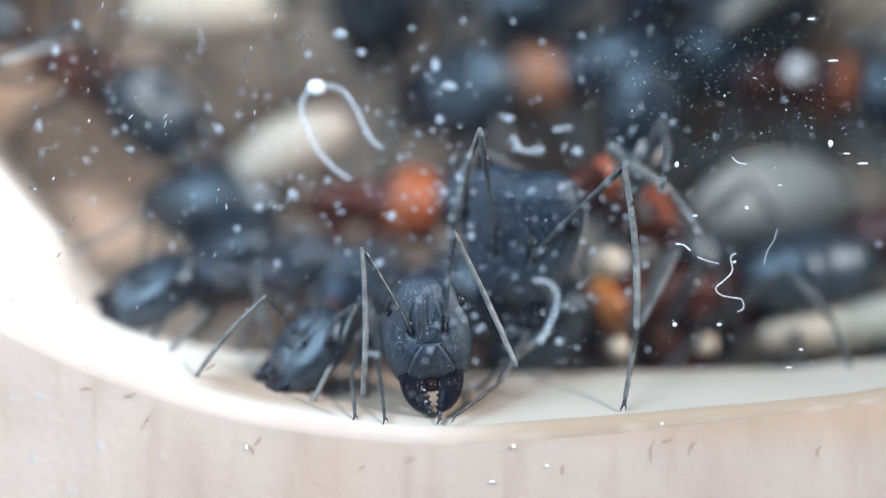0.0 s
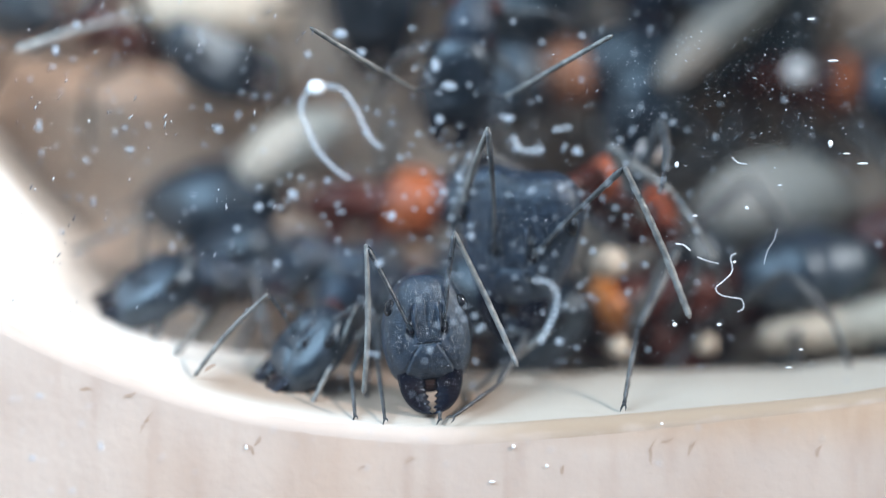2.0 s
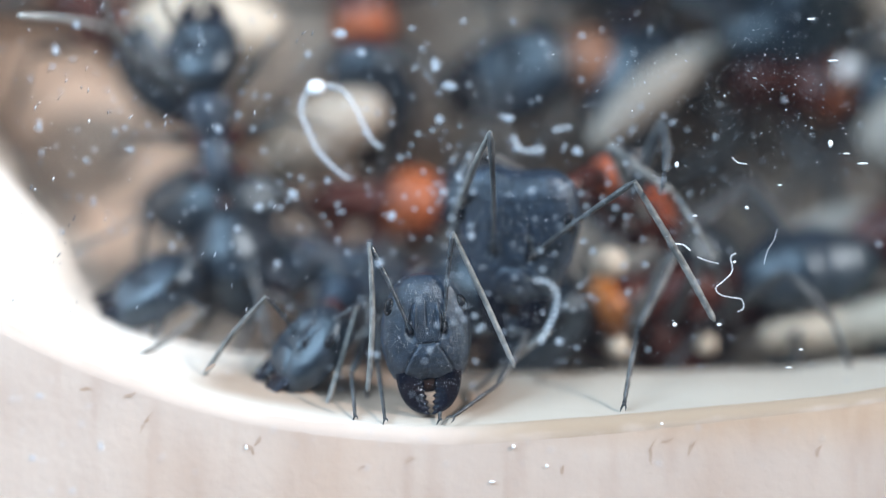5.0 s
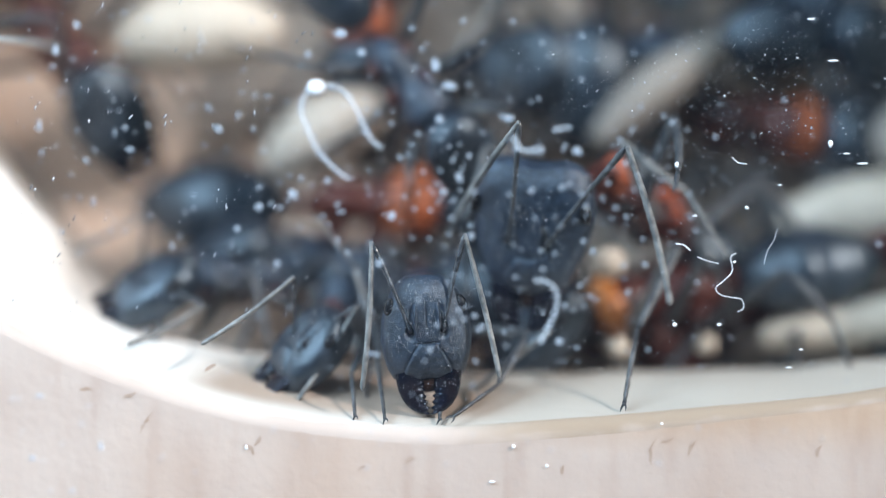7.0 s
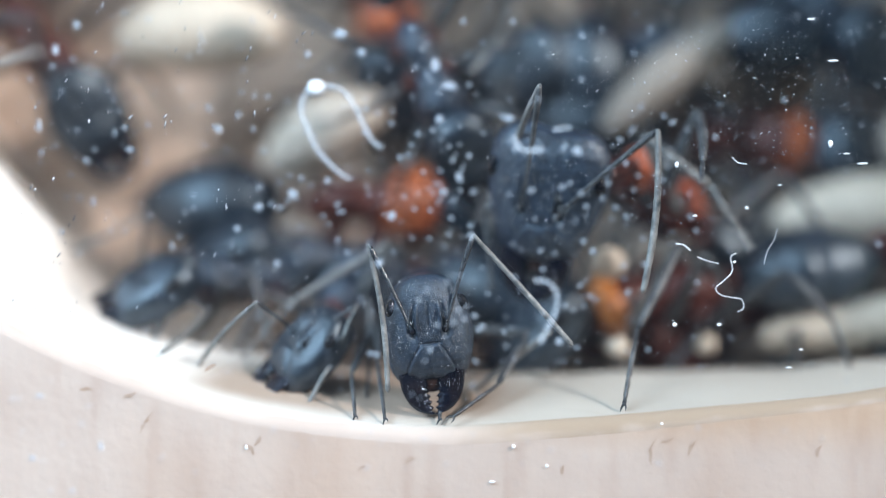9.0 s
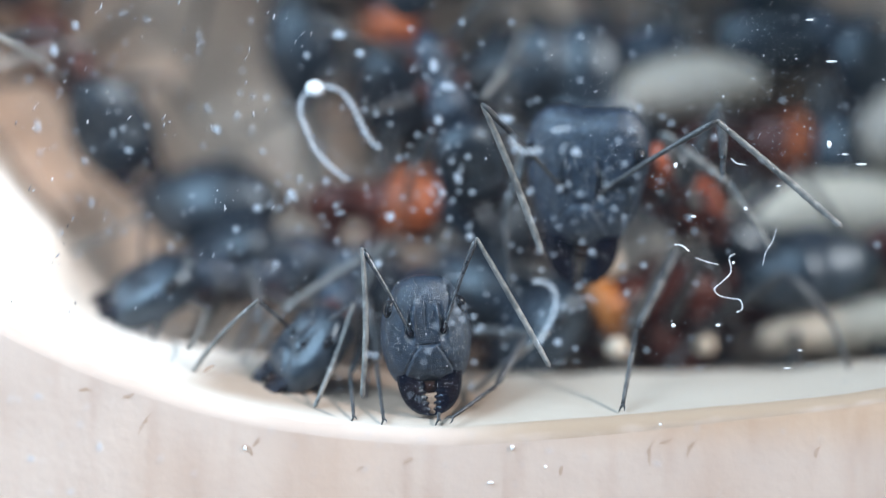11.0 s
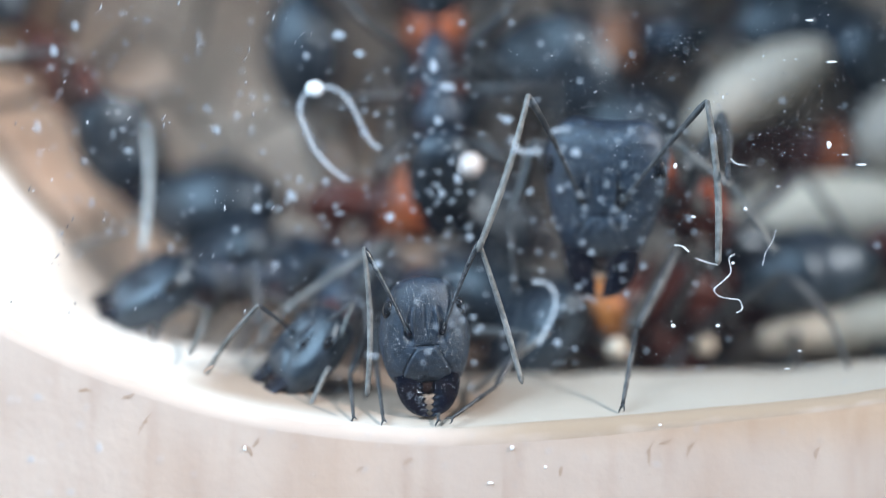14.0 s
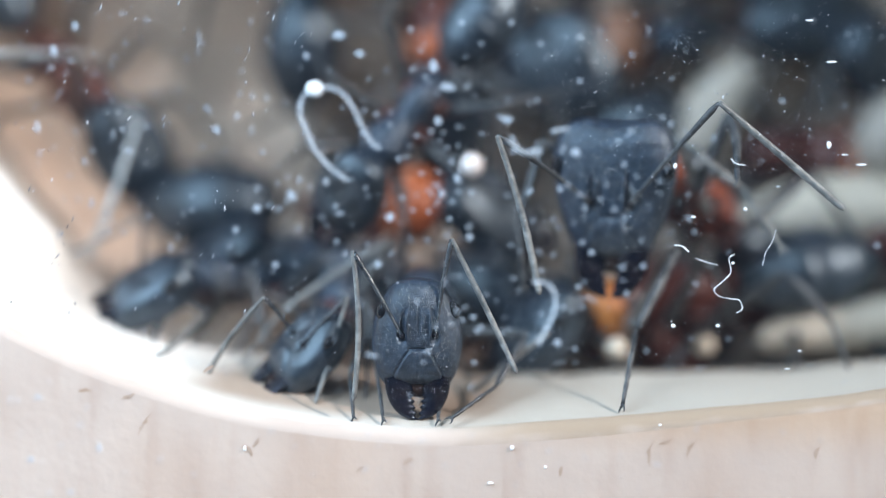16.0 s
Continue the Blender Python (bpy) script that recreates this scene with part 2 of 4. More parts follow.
def frame_from(forward, up, origin):
    """A body pose: -Y looks forward, Z up."""
    y = -Vector(forward).normalized()
    x = y.cross(Vector(up)).normalized()
    z = x.cross(y)
    m = Matrix((x, y, z)).transposed().to_4x4()
    m.translation = origin
    return m


def between(a, b):
    """A pose at a whose Z points to b."""
    m = (Vector(b) - Vector(a)).to_track_quat("Z", "Y").to_matrix().to_4x4()
    m.translation = a
    return m


# ---- ants ----
WORKER = ([1.84, 1.79, 1.70, 1.5, 1.2, 0.9, 0.6, 0.3, 0.0, -0.4, -0.8, -1.2, -1.5, -1.75, -1.88],
          [0.30, 0.54, 0.74, 0.97, 1.15, 1.30, 1.42, 1.50, 1.55, 1.56, 1.51, 1.42, 1.31, 1.16, 0.96])
MAJOR = ([2.42, 2.36, 2.22, 2.0, 1.7, 1.3, 0.9, 0.5, 0.1, -0.3, -0.7, -1.1, -1.45, -1.72, -1.86],
         [0.62, 1.00, 1.30, 1.54, 1.70, 1.79, 1.81, 1.78, 1.70, 1.60, 1.47, 1.32, 1.17, 1.02, 0.85])


def head_shell(fine, outline=WORKER):
    """Head seen full face: face to -Y, crown to +Z, mouth to -Z; 3.1 wide. outline: heights and half widths."""
    bm = bmesh.new()
    zs, half = outline
    top, foot = zs[0], zs[-1]
    zz = np.linspace(top, foot, 170 if fine else 46)
    face, nape = (210, 26) if fine else (44, 20)
    turns = [math.pi + math.pi * (k / face) for k in range(face)] + [math.pi * (k / nape) for k in range(nape)]
    count = len(turns)
    mid, tall = (top + foot) / 2 + 0.1, (top - foot) / 2 - 0.04
    heart = 0.03 if outline is WORKER else 0.26
    rings = []
    for z in zz:
        w = float(np.interp(-z, [-q for q in zs], half))
        deep = (0.92 if outline is WORKER else 0.84) * max(0.12, 1 - abs((z - mid) / tall / 1.02) ** 3.6) ** 0.5
        ring = []
        for a in turns:
            x = math.copysign(abs(math.cos(a)) ** 0.78, math.cos(a)) * w
            y = math.copysign(abs(math.sin(a)) ** 0.74, math.sin(a)) * deep
            if y < 0:
                f = -y / 0.92
                bow = 0.33 + 0.09 * math.cos((z - 0.2) * 2.0)
                ridge = math.exp(-((abs(x) - bow) / 0.036) ** 2) * math.exp(-((z - 0.32) / 0.42) ** 4)
                trench = math.exp(-((abs(x) - bow - 0.12) / 0.07) ** 2) * math.exp(-((z - 0.30) / 0.5) ** 4)
                pit = math.exp(-((abs(x) - 0.57) / 0.12) ** 2 - ((z + 0.02) / 0.22) ** 2)
                edge = 0.28 + 0.56 * max(0, -z - 0.55) ** 0.8 + 0.06 * noise.noise((z * 3.0, math.copysign(2.0, x), 7.0))
                plate = 1 / (1 + math.exp((abs(x) - edge) / 0.02)) / (1 + math.exp((z + 0.50) / 0.025))
                groove = math.exp(-((abs(x) - edge - 0.05) / 0.045) ** 2) / (1 + math.exp((z + 0.45) / 0.05)) * (0.5 + 0.5 * noise.noise((x * 4, z * 4, 2.0)))
                seam = math.exp(-(x / 0.022) ** 2) * math.exp(-((z - 0.45) / 0.45) ** 4)
                ledge = math.exp(-((z + 0.46) / 0.035) ** 2) * math.exp(-(x / 0.34) ** 4)
                keel = math.exp(-(x / 0.04) ** 2) / (1 + math.exp((z + 0.60) / 0.05))
                y -= f * (0.21 * ridge - 0.13 * trench - 0.20 * pit + 0.10 * plate - 0.12 * groove - 0.10 * seam - 0.10 * ledge + 0.05 * keel)
                y -= f * (0.022 * noise.noise((x * 3.1, z * 3.1, 4.0)) + 0.010 * noise.noise((x * 9.0, z * 9.0, 1.0)))
            crown = heart * math.exp(-(x / 0.7) ** 2) * max(0, (z - top + 0.75) / 0.75)
            lobe = 0.13 * math.exp(-((abs(x) - 0.36) / 0.20) ** 2) * max(0, (foot + 0.5 - z) / 0.5) if y < 0 else 0
            ring.append(bm.verts.new((x, y, z - crown - lobe)))
        rings.append(ring)
    for a, b in zip(rings, rings[1:]):
        for k in range(count):
            bm.faces.new((a[k], a[(k + 1) % count], b[(k + 1) % count], b[k]))
    bm.faces.new(rings[0])
    bm.faces.new(rings[-1][::-1])
    return bm


def mandible(side):
    """A broad, domed jaw plate that narrows to its tip, toothed along the inner edge."""
    bm, rings = bmesh.new(), []
    for i in range(57):
        v = i / 56
        z = -1.42 - 1.50 * v
        outer = 1.00 * max(0.0, 1 - v ** 2.4) ** 0.5 + 0.12
        tooth = abs(((v * 7.5) % 1.0) - 0.5) * 2 * 0.13 * min(1, max(0, (v - 0.3) * 6))
        inner = 0.30 - 0.30 * v ** 0.7 + 0.8 * tooth
        inner = min(inner, outer - 0.06)
        thick = 0.34 * (1 - 0.7 * v)
        lean = -0.24 - 0.30 * v
        ring = []
        for k in range(13):
            u = k / 12
            ring.append(bm.verts.new((side * (inner + (outer - inner) * u), lean - thick * math.sin(math.pi * (0.08 + 0.84 * u)) ** 0.7, z)))
        for k in range(5, 0, -1):
            u = k / 6
            ring.append(bm.verts.new((side * (inner + (outer - inner) * u), lean + 0.10 * math.sin(math.pi * u), z)))
        rings.append(ring)
    n = len(rings[0])
    for a, b in zip(rings, rings[1:]):
        for k in range(n):
            bm.faces.new((a[k], a[(k + 1) % n], b[(k + 1) % n], b[k]))
    bm.faces.new(rings[0])
    bm.faces.new(rings[-1])
    return bm


def ball(radius, seg=16):
    bm = bmesh.new()
    bmesh.ops.create_uvsphere(bm, u_segments=seg, v_segments=seg // 2 + 2, radius=1.0)
    for v in bm.verts:
        v.co = Vector((v.co.x * radius[0], v.co.y * radius[1], v.co.z * radius[2]))
    return bm


def whiskers(places, length, seed):
    """Short stiff hairs standing on places (point, way)."""
    bm, rnd = bmesh.new(), random.Random(seed)
    for p, way in places:
        tip = Vector(p) + Vector(way).normalized() * length * rnd.uniform(0.6, 1.2) + Vector((rnd.uniform(-.1, .1), rnd.uniform(-.1, .1), 0)) * length
        tube(bm, [p, tip], [0.0075, 0.003], 4)
    return bm


def scape_mesh(length):
    bm = bmesh.new()
    return spindle(bm, [(0, 0, 0), (0.02, 0, length * 0.12), (0.05, 0.03, length * 0.5), (0, 0, length)], [0.075, 0.055, 0.07, 0.105], 7)


def lash_mesh(length):
    """The whip of an antenna: twelve beads."""
    bm, pts, rad = bmesh.new(), [], []
    for i in range(97):
        u = i / 96
        pts.append((0.035 * length * math.sin(u * math.pi), 0, length * u))
        bead = 0.88 + 0.12 * abs(math.sin(math.pi * ((u * 12) % 1.0))) ** 0.3
        rad.append((0.076 + 0.028 * math.sin(u * 2.6)) * bead * (1 if i < 95 else 0.5))
    return tube(bm, pts, rad, 9)


HEAD_SEAT = Vector((0, 0.6, 0.95))   # where the neck meets the head, in the head's space
SOCKET = {-1: Vector((-0.55, -0.85, -0.02)), 1: Vector((0.55, -0.85, -0.02))}


def add_head(ant, m, scape_len=3.4, lash_len=5.0, fine=False, outline=WORKER):
    head = part("head", head_shell(fine, outline), CUTICLE if fine else GLOSSY, ant, "matt blue-black ant head", m)
    out, high = (1.22, 0.80) if outline is WORKER else (1.60, 0.98)
    for s in (-1, 1):
        part("eye", ball((0.19, 0.20, 0.31)), EYEBALL, head, "glossy black compound eye", pose(s * out, -0.50, high, 0, s * -16, 0))
        part("mandible", mandible(s), SHINY, head, "polished toothed black mandible")
        part("antenna_socket", ball((0.12, 0.12, 0.12), 10), SHINY, head, "", Matrix.Translation(SOCKET[s] + Vector((0, 0.03, 0))))
    part("labrum", ball((0.50, 0.20, 0.34)), LIP, head, "dark brown upper lip", pose(0, -0.20, -1.90))
    rnd = random.Random(5)
    spots = [((rnd.uniform(-.9, .9), -1.0, rnd.uniform(-1.75, -1.9)), (0, -0.6, -1)) for _ in range(16)]
    spots += [((rnd.uniform(-.8, .8), -0.75, rnd.uniform(1.5, 1.8)), (0, -0.8, 1)) for _ in range(12)]
    if fine:
        for _ in range(300):
            x, z = rnd.choice(((-0.45, 1.0), (0.9, -0.4), (0.5, 0.6), (-0.9, -0.3), (0.2, -1.2)))
            x, z = x + rnd.gauss(0, 0.32), z + rnd.gauss(0, 0.42)
            w = float(np.interp(-z, [-q for q in outline[0]], outline[1]))
            if abs(x) < w * 0.9 and -1.7 < z < 1.75:
                q = (z - 0.1) / 1.89
                spots.append(((x, -0.93 * max(0.1, 1 - abs(q) ** 3.2) ** 0.5 * (1 - (abs(x) / w) ** 2.6) ** 0.37 - 0.02, z), (x * 0.3 + rnd.uniform(-.7, .7), -0.5, -1)))
    part("bristles", whiskers(spots, 0.065, 3), PALE, head, "pale bristles")
    horn = {}
    for s in (-1, 1):
        scape = part("antenna_scape", scape_mesh(scape_len), SCAPE, head, "slim black first antenna joint")
        lash = part("antenna_whip", lash_mesh(lash_len), WHIP, head, "grey beaded antenna tip")
        horn[s] = (scape, lash)
        elbow = SOCKET[s] + Vector((s * 0.8, -0.25, 0.25)).normalized() * scape_len
        scape.matrix_basis = metres(between(SOCKET[s], elbow))
        lash.matrix_basis = metres(between(elbow, elbow + Vector((-s * 0.1, -0.1, -1))))
    return head, horn


def thorax_mesh():
    bm = bmesh.new()
    st = [(-2.45, 0.30, 0.32, 2.85), (-2.2, 0.58, 0.58, 2.85), (-1.7, 0.86, 0.88, 2.85), (-1.1, 0.92, 0.96, 2.9), (-0.6, 0.78, 0.86, 2.92), (-0.3, 0.60, 0.70, 2.80),
          (0.0, 0.58, 0.66, 2.72), (0.4, 0.66, 0.74, 2.72), (1.0, 0.68, 0.82, 2.75), (1.5, 0.62, 0.78, 2.65), (2.0, 0.46, 0.56, 2.4), (2.3, 0.25, 0.30, 2.2)]
    rings = []
    for y in np.linspace(-2.45, 2.3, 34):
        w, h, z = (float(np.interp(y, [s[0] for s in st], [s[i] for s in st])) for i in (1, 2, 3))
        rings.append([bm.verts.new((w * math.cos(a) * (1 + 0.12 * math.sin(a)), y, z + h * math.sin(a))) for a in (2 * math.pi * k / 24 for k in range(24))])
    for a, b in zip(rings, rings[1:]):
        for k in range(24):
            bm.faces.new((a[k], a[(k + 1) % 24], b[(k + 1) % 24], b[k]))
    bm.faces.new(rings[0])
    bm.faces.new(rings[-1])
    return bm


def gaster_mesh(wide=1.55):
    bm, rings = bmesh.new(), []
    for i in range(49):
        u = i / 48
        band = (u * 4.6) % 1.0
        r = math.sin(math.pi * min(1, 0.06 + 0.94 * u)) ** 0.62 * (0.965 + 0.05 * band)
        z = 2.35 - 0.5 * u
        rings.append([bm.verts.new((wide * r * math.cos(a), 2.95 + 4.8 * u, z + wide * 0.92 * r * math.sin(a))) for a in (2 * math.pi * k / 28 for k in range(28))])
    for a, b in zip(rings, rings[1:]):
        for k in range(28):
            bm.faces.new((a[k], a[(k + 1) % 28], b[(k + 1) % 28], b[k]))
    bm.faces.new(rings[0])
    bm.faces.new(rings[-1])
    return bm


STANCE = {("fore", 1): [(0.5, -1.55, 2.3), (2.6, -3.4, 3.5), (3.3, -4.7, 1.0), (3.7, -5.7, 0.05)],
          ("mid", 1): [(0.6, -0.2, 2.2), (3.1, -0.5, 3.9), (4.5, -0.3, 1.0), (5.3, 0.2, 0.05)],
          ("hind", 1): [(0.55, 1.1, 2.1), (2.9, 2.6, 4.0), (4.2, 4.8, 1.1), (4.8, 6.0, 0.05)]}
for key in list(STANCE):
    STANCE[key[0], -1] = [(-x, y, z) for x, y, z in STANCE[key]]


def add_leg(ant, joints, limb=None):
    """Thigh, with hip, shin and foot under it; joints: hip, knee, ankle, toe in the ant's space."""
    hip, knee, ankle, toe = (Vector(j) for j in joints)
    limb = limb or LIMB
    coxa_end = hip + (knee - hip).normalized() * 0.35 + Vector((0, 0, -0.55))
    leg = part("leg", spindle(bmesh.new(), [coxa_end, coxa_end.lerp(knee, 0.35), coxa_end.lerp(knee, 0.7), knee], [0.16, 0.24, 0.2, 0.13]), limb, ant)
    part("hip", spindle(bmesh.new(), [hip + Vector((0, 0, 0.2)), hip.lerp(coxa_end, 0.5), coxa_end], [0.42, 0.46, 0.24], 5, 12), RED, leg, "dark red hip joint")
    mid = knee.lerp(ankle, 0.5) + (knee - ankle).orthogonal().normalized() * 0.08
    part("shin", spindle(bmesh.new(), [knee, mid, ankle], [0.12, 0.15, 0.10]), limb, leg)
    bm = bmesh.new()
    line = [ankle.lerp(toe, u) for u in (0, 0.45, 0.47, 0.63, 0.65, 0.78, 0.80, 0.90, 0.92, 1.0)]
    tube(bm, line, [0.07, 0.085, 0.06, 0.08, 0.055, 0.075, 0.055, 0.07, 0.05, 0.06], 8)
    away = (toe - ankle).normalized()
    for s in (-1, 1):
        side = away.orthogonal().normalized() * s
        tube(bm, bend([toe, toe + away * 0.12 + side * 0.10, toe + away * 0.26 + side * 0.12], 3), [0.045, 0.04, 0.035, 0.03, 0.025, 0.015, 0.008], 5)
    part("foot", bm, limb, leg)
    return leg


def ant(label, m, head=None, legs=None, without=(), scape_len=3.4, lash_len=5.0, wide=1.55, size=1.0, fine=False, plate=None, shell=None, belly=None, round_plate=(1.06, 0.86, 1.08), outline=WORKER):
    """An ant standing at the pose m (mm). head: a pose of its own in the world; legs: joints in the world by (pair, side)."""
    body = new("ant")
    m = m @ Matrix.Scale(size, 4)
    body.matrix_basis = metres(m)
    tagged(body, label, "ant", "ants in the nest")
    part("thorax", thorax_mesh(), shell or RED, body, {CUTICLE: "black thorax", RUST: "rust-red thorax"}.get(shell, "dark red thorax"))
    part("pronotum", ball(round_plate, 20), plate or shell or RED, body, {AMBER: "amber front plate of the thorax", ORANGE: "orange front plate of the thorax", HAZED_ORANGE: "orange front plate of the thorax, haze in its colour", GLOSSY: "blue-black front plate of the thorax"}.get(plate, ""), pose(0, -1.35, 2.88, 12))
    part("waist", ball((0.28, 0.22, 0.62)), RED, body, "", pose(0, 2.6, 2.45))
    part("gaster", gaster_mesh(wide), belly or GLOSSY, body, "dark maroon abdomen" if belly else "black banded abdomen")
    back = m.inverted()
    h = back @ (head @ Matrix.Scale(size, 4)) if head else HEAD_REST
    skull, horn = add_head(body, h, scape_len, lash_len, fine, outline)
    neck = h @ HEAD_SEAT
    part("neck", spindle(bmesh.new(), [(0, -2.2, 2.85), Vector((0, -2.3, 2.85)).lerp(neck, 0.5), neck], [0.42, 0.34, 0.36]), RED, body)
    made = {}
    for key, joints in STANCE.items():
        if key in without:
            continue
        if legs and key in legs:
            joints = [joints[0]] + [back @ p for p in legs[key]]
        made[key] = add_leg(body, joints)
    return {"thing": body, "head": skull, "horn": horn, "m": m, "h": m @ h, "scape": scape_len, "lash": lash_len, "legs": made, "size": size, "local": h}


HEAD_REST = pose(0, -2.55, 2.95, -55) @ Matrix.Translation(-HEAD_SEAT)


def by_head(gx, gy, d, forward, up, size=1.0):
    """The pose of an ant whose head, at rest, is at a grid spot."""
    m = frame_from(forward, up, (0, 0, 0))
    m.translation = spot(gx, gy, d) - m @ (HEAD_REST.translation * size)
    return m


def by_thorax(gx, gy, d, forward, up, size=1.0):
    m = frame_from(forward, up, (0, 0, 0))
    m.translation = spot(gx, gy, d) - m @ (Vector((0, 0, 2.8)) * size)
    return m


def head_at(gx, gy, d, pitch=0, roll=0, yaw=0):
    return Matrix.Translation(spot(gx, gy, d)) @ pose(0, 0, 0, 0, 0, yaw) @ pose(0, 0, 0, 0, roll, 0) @ pose(0, 0, 0, pitch, 0, 0)


# ---- the nest ----
FRONT = [(-420, 0), (-300, 300), (-140, 470), (0, 565), (200, 655), (450, 727), (750, 757), (1000, 745), (1250, 724), (1568, 690), (1850, 610), (2150, 350), (2300, -100), (2250, -600), (1750, -980), (784, -1050), (-50, -980), (-460, -550)]
REAR = [(-140, 30), (-70, 150), (0, 240), (90, 355), (165, 445), (300, 585), (600, 640), (900, 652), (1200, 648), (1568, 628), (1750, 540), (1850, 330), (1900, -50), (1850, -420), (1500, -680), (784, -740), (100, -620), (-120, -250)]
DEEP = 20.0
SILL = 6.5   # depth of the sill's crest
CREST = [(-260, 15), (-130, 170), (-10, 285), (95, 408), (180, 545), (380, 612), (690, 660), (950, 661), (1225, 654), (1568, 636), (1800, 570), (2000, 340), (2100, -75), (2050, -510), (1625, -830), (784, -895), (25, -800), (-290, -400)]


def ring_line(table, d, steps=10):
    p = [spot(x, y, d) for x, y in table]
    p = p[-1:] + p + p[:2]
    out = []
    for i in range(1, len(p) - 2):
        for k in range(steps):
            t = k / steps
            out.append(0.5 * (2 * p[i] + (p[i + 1] - p[i - 1]) * t + (2 * p[i - 1] - 5 * p[i] + 4 * p[i + 1] - p[i + 2]) * t * t
                              + (3 * p[i] - p[i - 1] - 3 * p[i + 1] + p[i + 2]) * t ** 3))
    return out


def lump(p, size, k):
    return k * noise.noise(Vector(p) * size)


RIM, BROW, BED = ring_line(FRONT, 0.06), ring_line(CREST, SILL), ring_line(REAR, DEEP)
STEPS = 22
ROUND = 0.62   # radius of the worn edge


def chamber_strip(first, last):
    """The inside of the hollow between two stations of its outline."""
    bm, rows = bmesh.new(), []
    n = len(RIM)
    for i in range(first, last + 1):
        a, c, b = RIM[i % n], BROW[i % n], BED[i % n]
        out = (a - Vector((0, a.y, 0)) - spot(900, 300, 0)).normalized()
        row = []
        for k in range(STEPS + 1):
            u = k / STEPS
            if u < 0.45:
                w = u / 0.45
                p = a.lerp(c, w) - out * 0.12 * math.sin(math.pi * w)
            else:
                w = (u - 0.45) / 0.55
                p = c.lerp(b, w) + out * 0.6 * math.sin(math.pi * w)
            p += out * (lump(p, 0.35, 0.25) * math.sin(math.pi * u) ** 0.5 + lump(p, 1.4, 0.06) * min(1, u * 8))
            p.y += ROUND * (1 - u)
            row.append(bm.verts.new(p))
        rows.append(row)
    for a, b in zip(rows, rows[1:]):
        for k in range(STEPS):
            bm.faces.new((a[k], b[k], b[k + 1], a[k + 1]))
    return bm


N = len(RIM)
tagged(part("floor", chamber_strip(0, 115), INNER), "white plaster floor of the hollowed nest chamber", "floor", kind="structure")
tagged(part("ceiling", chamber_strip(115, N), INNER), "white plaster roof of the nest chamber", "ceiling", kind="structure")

bm = bmesh.new()
mid = spot(880, 260, DEEP + 1.5)
rows = []
for k in range(25):
    u = k / 24
    row = []
    for p in BED:
        q = p.lerp(mid, u) + Vector((0, lump(p.lerp(mid, u), 0.22, 1.6) * min(1, u * 6), 0))
        row.append(bm.verts.new(q))
    rows.append(row)
for a, b in zip(rows, rows[1:]):
    for k in range(N):
        bm.faces.new((a[k], a[(k + 1) % N], b[(k + 1) % N], b[k]))
tagged(part("wall_back", bm, BACKING), "soiled brown plaster back wall of the chamber", "wall", kind="structure")

bm = bmesh.new()
rows = []
for k in range(13):
    u = (k / 12) ** 1.6
    row = []
    for p in RIM:
        way = (Vector((p.x, 0, p.z)) - Vector((1.5, 0, 2.0)))
        far = Vector((1.5, 0, 2.0)) + way * (48 / max(abs(way.x), abs(way.z) * 1.3))
        rim_out = (Vector((p.x, 0, p.z)) - spot(900, 300, 0)).normalized() * ROUND
        q = (Vector((p.x, 0.06, p.z)) + rim_out).lerp(Vector((far.x, 0.06, far.z)), u)
        q.y = 0.06 + 0.02 * noise.noise(q * 0.8) * min(1, u * 8)
        row.append(bm.verts.new(q))
    rows.append(row)
rows.append([bm.verts.new((v.co.x, 22, v.co.z)) for v in rows[-1]])
for a, b in zip(rows, rows[1:]):
    for k in range(N):
        bm.faces.new((a[k], a[(k + 1) % N], b[(k + 1) % N], b[k]))
bm.faces.new(rows[-1])
tagged(part("wall_front", bm, PLASTER), "pale pinkish plaster face of the nest block", "wall", kind="structure")

bm = bmesh.new()
bmesh.ops.create_cube(bm, size=1)
for v in bm.verts:
    v.co = Vector((v.co.x * 92, -1.0 + v.co.y * 2.0, v.co.z * 70))
pane = tagged(part("window_1", bm, GLASS), "dusty clear glass pane pressed against the nest", "glass pane", kind="structure")
for f in pane.data.polygons:
    f.use_smooth = False
pane.visible_shadow = False

# worn, rounded edge of the hollow
bm, rows = bmesh.new(), []
for i in range(0, 117):
    p = RIM[i]
    out = (p - Vector((0, p.y, 0)) - spot(900, 300, 0)).normalized()
    r = ROUND
    row = []
    for k in range(9):
        t = math.pi / 2 * k / 8
        q = p + out * (r * (1 - math.sin(t))) + Vector((0, r * (1 - math.cos(t)), 0))
        row.append(bm.verts.new(q + out * lump(q, 2.0, 0.02) * min(1, k / 3, (8 - k) / 3)))
    rows.append(row)
for a, b in zip(rows, rows[1:]):
    for k in range(8):
        bm.faces.new((a[k], b[k], b[k + 1], a[k + 1]))
tagged(part("trim", bm, RIMMING), "tan worn plaster edge of the chamber", "edge", kind="structure")


